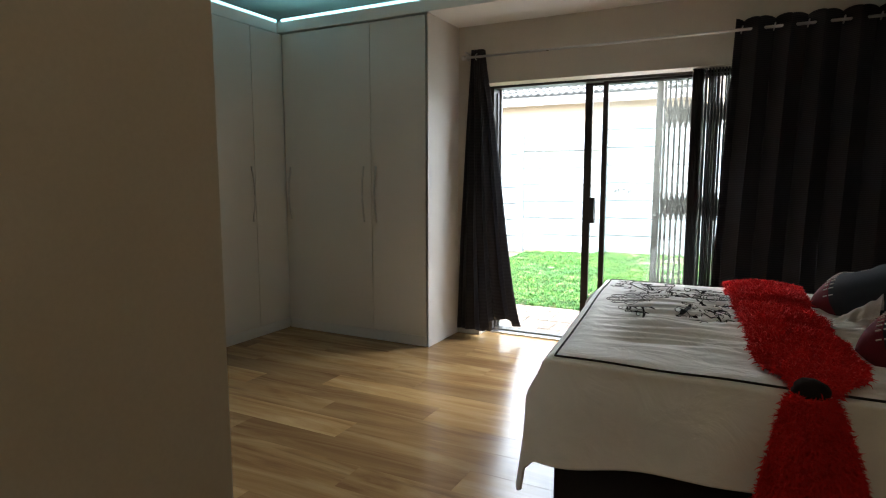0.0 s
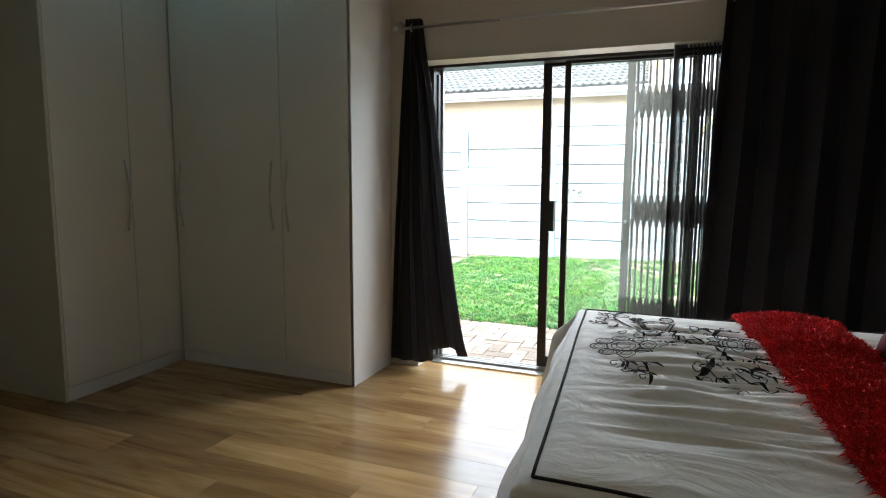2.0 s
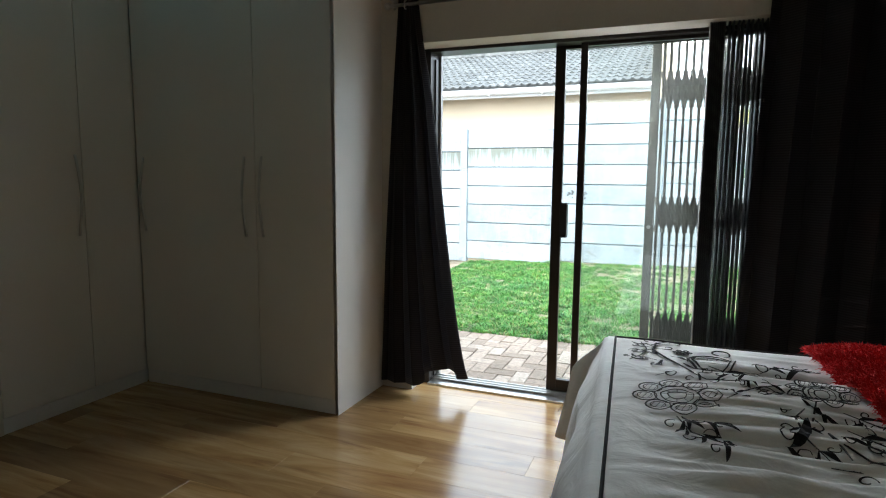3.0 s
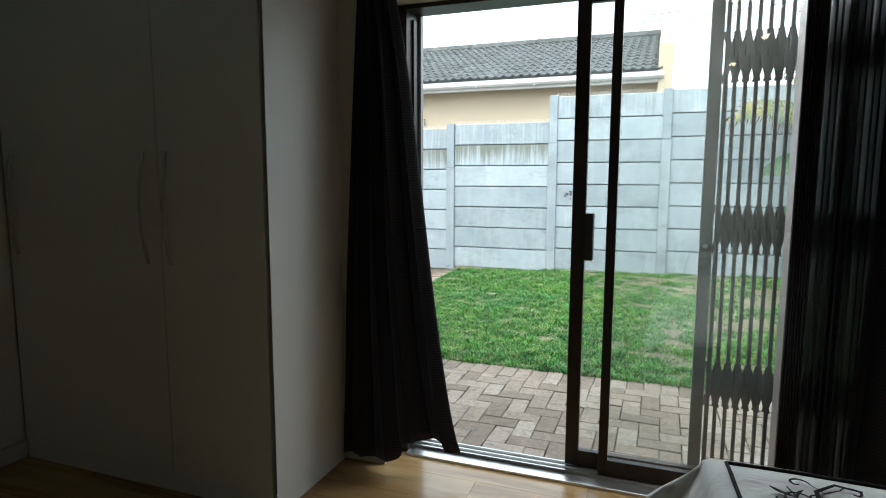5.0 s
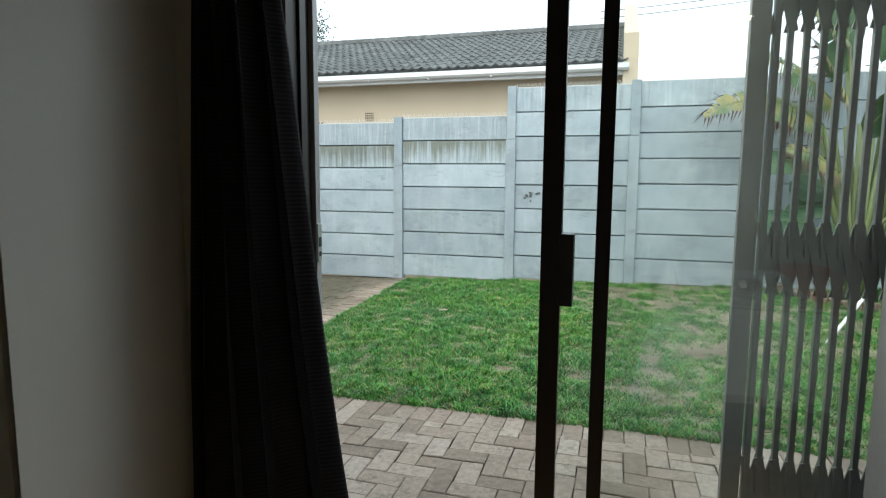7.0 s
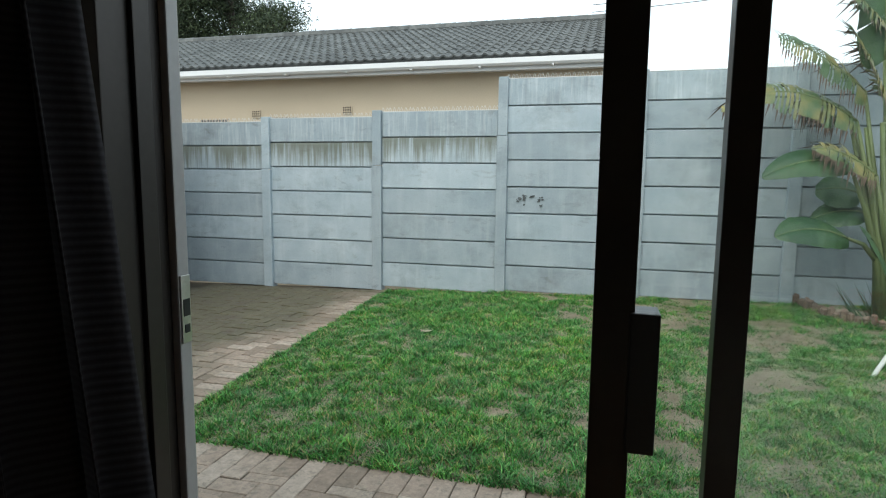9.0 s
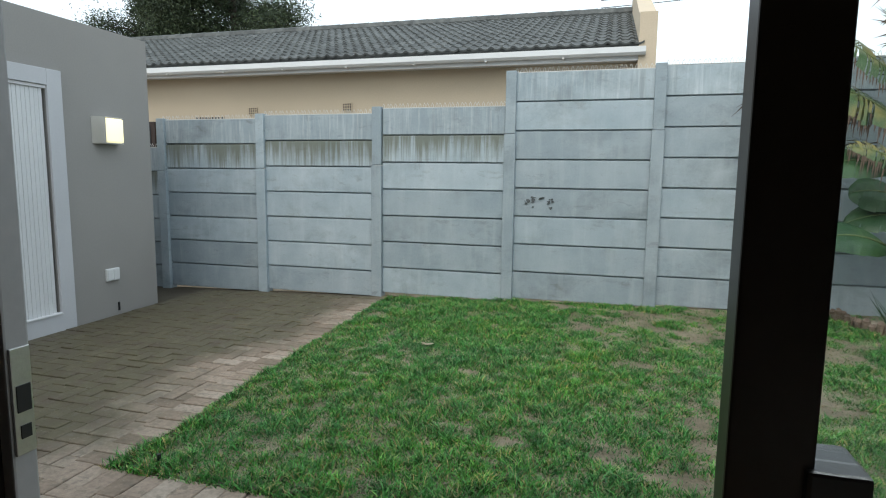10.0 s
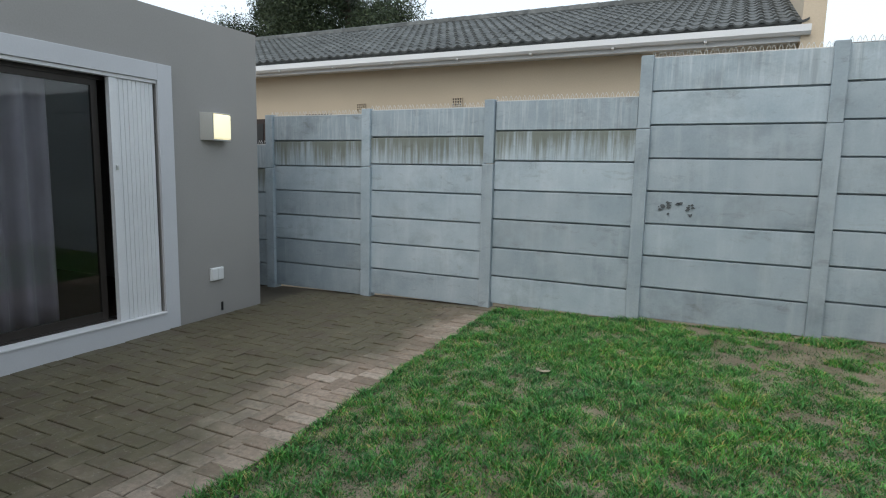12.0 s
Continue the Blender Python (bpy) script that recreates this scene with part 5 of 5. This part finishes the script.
def big_leaf(plant, foot, neck, tip, width, torn, seed, material, sag=0.10):
    """A paddle leaf on its long stem; torn leaves are split into ribbons along the veins."""
    rng = np.random.default_rng(seed)
    foot, neck, tip = Vector(foot), Vector(neck), Vector(tip)
    bm = bmesh.new()
    bend = (foot + neck) / 2 + Vector((0, 0, 0.06))
    tube(bm, [foot, bend, neck], 0.022, 7, lambda t: 1.25 - 0.6 * t)
    stem = part("leaf_stem", bm, PALM_STEM, plant, smooth=True)
    axis = tip - neck
    length = axis.length
    d = axis.normalized()
    side = d.cross(Vector((0, 0, 1)))
    side = side.normalized() if side.length > 0.15 else Vector((1, 0.3, 0)).normalized()
    side = (side * 0.75 + Vector((0, 0, rng.uniform(0.45, 0.95)))).normalized()
    nrm = side.cross(d).normalized()

    def mid(t):
        return neck + axis * t + Vector((0, 0, sag * length * (4 * t * (1 - t)) - sag * 0.5 * length * t * t))
    n = 30
    bm = bmesh.new()
    tube(bm, [mid(k / 12) for k in range(13)], 0.011, 6, lambda t: 1.1 - 0.85 * t)
    part("midrib", bm, PALM_STEM, stem, smooth=True)
    bm = bmesh.new()
    dry = bmesh.new()
    for sgn in (-1, 1):
        k = 0
        while k < n:
            run = 1 if torn and rng.random() < 0.75 else (int(rng.integers(2, 6)) if torn else int(rng.integers(7, 14)))
            k1 = min(n, k + run)
            shrink = rng.uniform(0.55, 1.0) if torn else rng.uniform(0.93, 1.0)
            droop = rng.uniform(0.0, 0.35) if torn else rng.uniform(0.0, 0.08)
            cols = []
            for q in range(k, k1 + 1):
                t = min(q, k1 - (0.35 if torn and q == k1 else 0)) / n
                w = width / 2 * (max(0.0, math.sin(math.pi * min(1, 0.06 + 0.94 * t) ** 0.75)) ** 0.6 + 0.01) * shrink
                line = []
                for r in range(5):
                    e = r / 4
                    p = mid(t) + side * sgn * w * e + d * w * 0.28 * e + nrm * w * (0.30 * e - 0.42 * e * e) + Vector((0, 0, -droop * w * e * e))
                    line.append(bm.verts.new(p + Vector(rng.normal(0, 0.002, 3))))
                cols.append(line)
            for c0, c1 in zip(cols, cols[1:]):
                for r in range(4):
                    bm.faces.new((c0[r], c1[r], c1[r + 1], c0[r + 1]))
            if torn:
                for line in cols[:-1]:
                    base = line[-1].co
                    l = rng.uniform(0.05, 0.2)
                    tipp = base + (side * sgn * 0.6 + d * 0.3 + Vector((0, 0, -rng.uniform(0.1, 1.0)))).normalized() * l
                    off = d * 0.010
                    dry.faces.new([dry.verts.new(p) for p in (base - off, base + off, tipp)])
            k = k1
    part("blade", bm, material, stem, smooth=True)
    if torn:
        part("tatters", dry, LEAF_DRY, stem, "dry brown leaf tatters")
    else:
        dry.free()


# scuffed marks on one panel, and a fallen leaf
MARK = plain("dark_scuff_mark", (0.10, 0.11, 0.115), 0.9, vary=0.4)
for k in range(15):
    bm = bmesh.new()
    cx, cz, r = -2.42 + 0.36 * random.random(), 1.035 + random.uniform(-0.06, 0.06), random.uniform(0.006, 0.020)
    ring = [bm.verts.new((cx + r * 1.5 * math.cos(a) * random.uniform(0.4, 1.2), FENCE_Y - 0.0285, cz + r * math.sin(a) * random.uniform(0.4, 1.2))) for a in (j * 0.7 for j in range(9))]
    bm.faces.new(ring)
    part("scuff_mark", bm, MARK, fence, "dark scuff mark on the concrete")
bm = bmesh.new()
ring = [bm.verts.new((-2.95 + 0.06 * math.cos(a), 9.2 + 0.022 * math.sin(a), lawn_z(-2.95, 9.2) + 0.035 + 0.008 * math.cos(2 * a))) for a in (j * 0.628 for j in range(10))]
bm.faces.new(ring)
bmesh.ops.solidify(bm, geom=bm.faces[:], thickness=0.002)
tagged(part("fallen_leaf", bm, LEAF_DRY_PALE), "pale dry fallen leaf lying on the lawn", "leaf")


plant = thing("wild_banana", (1.15, 10.42, 0.02), "tall wild banana plant with torn yellowing leaves", "plant")
for k in range(9):
    a = -0.9 + 0.23 * k
    bm = bmesh.new()
    top = (1.15 + 0.50 * math.sin(a), 10.42 - 0.12 * math.cos(3 * a), 1.55 + 0.3 * math.cos(a))
    tube(bm, [(1.15 + 0.1 * math.sin(a), 10.42, 0.0), (1.15 + 0.20 * math.sin(a), 10.40, 0.65), top], 0.06, 8, lambda t: 1.15 - 0.75 * t, 0.6)
    part("leaf_sheath", bm, PALM_STEM, plant, smooth=True)
for neck, tip, width, torn, seed, mat_, sag in (
    ((0.76, 10.45, 1.84), (-0.42, 10.3, 2.04), 0.50, True, 40, LEAF_OLD, 0.16),
    ((0.82, 10.5, 2.11), (0.04, 10.35, 2.62), 0.52, True, 41, LEAF_OLD, 0.06),
    ((0.7, 10.35, 1.45), (-0.06, 10.15, 1.36), 0.34, False, 42, LEAF_GREEN, 0.10),
    ((0.72, 10.3, 0.78), (0.06, 10.05, 0.83), 0.36, False, 43, LEAF_GREEN, 0.10),
    ((0.95, 10.5, 2.64), (0.3, 10.35, 3.23), 0.50, True, 44, LEAF_OLD, 0.05),
    ((0.95, 10.5, 2.38), (0.88, 10.5, 3.38), 0.60, False, 45, LEAF_GREEN, 0.00),
    ((0.8, 10.2, 0.87), (0.95, 9.95, 0.45), 0.32, False, 46, LEAF_GREEN, 0.10),
    ((0.75, 10.6, 1.93), (0.25, 10.5, 1.98), 0.40, True, 47, LEAF_OLD, 0.10),
    ((0.92, 10.6, 1.17), (0.55, 10.7, 1.22), 0.45, False, 48, LEAF_GREEN, 0.10),
    ((1.7, 10.5, 2.2), (2.5, 10.3, 2.6), 0.50, True, 60, LEAF_OLD, 0.10),
    ((1.6, 10.4, 2.4), (2.05, 10.2, 3.5), 0.55, False, 61, LEAF_GREEN, 0.03),
    ((1.3, 10.4, 2.5), (1.45, 10.3, 3.7), 0.55, False, 62, LEAF_GREEN, 0.02),
    ((1.65, 10.3, 1.3), (2.25, 10.0, 1.1), 0.40, False, 63, LEAF_GREEN, 0.10),
    ((1.35, 10.25, 0.95), (1.8, 9.95, 0.8), 0.34, False, 64, LEAF_GREEN, 0.10),
    ((0.95, 10.55, 1.0), (0.5, 10.6, 0.95), 0.42, False, 65, LEAF_GREEN, 0.10),
    ((0.9, 10.3, 1.35), (0.35, 10.25, 1.62), 0.30, True, 66, LEAF_OLD, 0.10),
    ((1.05, 10.25, 1.75), (1.3, 9.9, 2.1), 0.40, False, 67, LEAF_GREEN, 0.05),
    ((1.0, 10.5, 2.0), (0.62, 10.4, 2.7), 0.40, True, 68, LEAF_OLD, 0.05),
):
    big_leaf(plant, (1.15 + (neck[0] - 1.15) * 0.3, 10.4, 0.55), neck, tip, width, torn, seed, mat_, sag)
bm = bmesh.new()
for k in range(60):
    a, r = random.uniform(0, 6.28), random.uniform(0.05, 0.3)
    b = Vector((1.15 + r * math.cos(a), 10.42 + r * math.sin(a) * 0.6, 0.02))
    tipv = b + Vector((0.2 * math.cos(a), 0.2 * math.sin(a), random.uniform(0.15, 0.4)))
    off = Vector((0.008, 0.004, 0))
    bm.faces.new([bm.verts.new(p) for p in (b - off, b + off, tipv)])
tagged(part("undergrowth", bm, LEAF_GREEN), "dark low strappy leaves at the plant foot", "plant", kind="stuff")


# ---- far trees ----
BARK = plain("dark_bark", (0.06, 0.045, 0.035), 0.9, vary=0.3, big=3, bump=0.5, depth=0.03)
NEEDLE = Surface("dark_foliage", 0.7)
NEEDLE.set("Base Color", NEEDLE.ramp(NEEDLE.random(True), (0.0, (0.012, 0.022, 0.010)), (0.6, (0.03, 0.05, 0.02)), (1.0, (0.06, 0.085, 0.035))))


def tree(at, height, spread, seed, leaves, group="trees beyond the house"):
    rng = np.random.default_rng(seed)
    ob = thing("tree", at, "tall dark evergreen tree with open feathery crown", "tree", group)
    base = Vector(at)
    bm = bmesh.new()
    tube(bm, [base, base + Vector((0.2, 0.1, height * 0.4)), base + Vector((-0.1, 0, height * 0.75)), base + Vector((0, 0, height * 0.97))], 0.28, 9, lambda t: 1.1 - 0.95 * t)
    tips = []
    for k in range(34):
        t = 0.16 + 0.80 * k / 34
        a = rng.uniform(0, 6.283)
        r = spread * (0.45 + 0.75 * math.sin(math.pi * min(1, t * 0.95))) * rng.uniform(0.6, 1.05)
        p0 = base + Vector((0, 0, height * t))
        p2 = p0 + Vector((math.cos(a) * r, math.sin(a) * r, r * rng.uniform(0.15, 0.5)))
        p1 = (p0 + p2) / 2 + Vector((0, 0, 0.15 * r))
        tube(bm, [p0, p1, p2], 0.07, 5, lambda q: 1 - 0.8 * q)
        tips += [(p0, p1, p2)]
    part("trunk", bm, BARK, ob, "dark trunk with spreading limbs", True)
    verts, faces = [], []
    for k in range(leaves):
        p0, p1, p2 = tips[int(rng.integers(len(tips)))]
        q = rng.random() ** 0.6
        c = p0.lerp(p1, q * 2) if q < 0.5 else p1.lerp(p2, q * 2 - 1)
        c = c + Vector(rng.normal(0, 0.24 * spread / 2.0, 3)) + Vector((0, 0, rng.normal(0, 0.12)))
        d = Vector(rng.normal(0, 1, 3)).normalized() * rng.uniform(0.05, 0.12)
        s2 = d.cross(Vector(rng.normal(0, 1, 3))).normalized() * rng.uniform(0.012, 0.028)
        i = len(verts)
        verts += [tuple(c - d), tuple(c + s2), tuple(c + d), tuple(c - s2)]
        faces.append((i, i + 1, i + 2, i + 3))
    me = bpy.data.meshes.new("crown")
    me.from_pydata(verts, [], faces)
    tagged(hang("crown", me, NEEDLE.mat, ob, "dark feathery foliage with gaps"), kind="stuff")


tree((-17.0, 27.0, GROUND - 0.1), 12.5, 3.2, 21, 130000)
tree((-21.2, 27.8, GROUND - 0.1), 11.5, 2.8, 22, 100000)
tree((8.5, 22.0, GROUND - 0.1), 8.5, 2.2, 23, 30000)

# overhead cables
bm = bmesh.new()
for dz in (0.0, 0.22):
    tube(bm, [(-2 + 1.5 * k, 24 + 0.6 * k, 6.1 + dz + 0.32 * k + 0.01 * (k - 6) ** 2) for k in range(13)], 0.012, 4)
tagged(part("overhead_cable", bm, BLACK), "thin overhead cables beyond the wall", "cable")

# ---- roof tiles ----
def tile_data():
    bm = bmesh.new()
    prof = [(0.0, 0.030), (0.03, 0.036), (0.065, 0.012), (0.10, 0.004), (0.135, 0.012), (0.165, 0.036), (0.195, 0.036), (0.225, 0.012), (0.265, 0.004), (0.30, 0.014), (0.325, 0.030)]
    low = [bm.verts.new((x, 0.0, z + 0.022)) for x, z in prof]
    top = [bm.verts.new((x, 0.40, z - 0.006)) for x, z in prof]
    under = [bm.verts.new((x, 0.0, z - 0.004)) for x, z in prof]
    for i in range(len(prof) - 1):
        bm.faces.new((low[i], low[i + 1], top[i + 1], top[i]))
        bm.faces.new((under[i], under[i + 1], low[i + 1], low[i]))
    bmesh.ops.recalc_face_normals(bm, faces=bm.faces)
    me = bpy.data.meshes.new("roof_tile")
    bm.to_mesh(me)
    bm.free()
    me.materials.append(TILE)
    return me


tile = tile_data()
pitch = math.degrees(math.atan(slope))
run_len = math.hypot(RIDGE_Y - EAVE_Y, RIDGE_Z - EAVE_Z)
rows_up = int(run_len / 0.335) + 1
rng = np.random.default_rng(5)
verts, faces = [], []
for r in range(rows_up):
    s_up = -0.04 + r * 0.335
    for c in range(46):
        x = -1.20 - 0.305 * (c + 1)
        cy, cz = EAVE_Y + s_up * math.cos(math.radians(pitch)), EAVE_Z + s_up * math.sin(math.radians(pitch))
        m = pose(x, cy, cz + rng.uniform(-0.003, 0.003), pitch, 0, rng.normal(0, 0.4))
        if c < 25 and r < 11:
            ob = hang("roof_tile", tile, None, roof)
            ob.matrix_parent_inverse = Matrix.Identity(4)
            ob.matrix_basis = m
        else:
            i = len(verts)
            verts += [tuple(m @ v.co) for v in tile.vertices]
            faces += [tuple(i + q for q in p.vertices) for p in tile.polygons]
me = bpy.data.meshes.new("far_roof_tiles")
me.from_pydata(verts, [], faces)
tagged(hang("far_roof_tiles", me, TILE_FAR, roof), kind="stuff")
bm = bmesh.new()
for k in range(42):
    x = -1.2 - 0.34 * k
    tube(bm, [(x, RIDGE_Y, RIDGE_Z + 0.02), (x - 0.36, RIDGE_Y, RIDGE_Z + 0.012)], 0.11, 8)
tagged(part("ridge_tiles", bm, TILE_FAR, roof, "row of rounded ridge tiles"), kind="stuff")
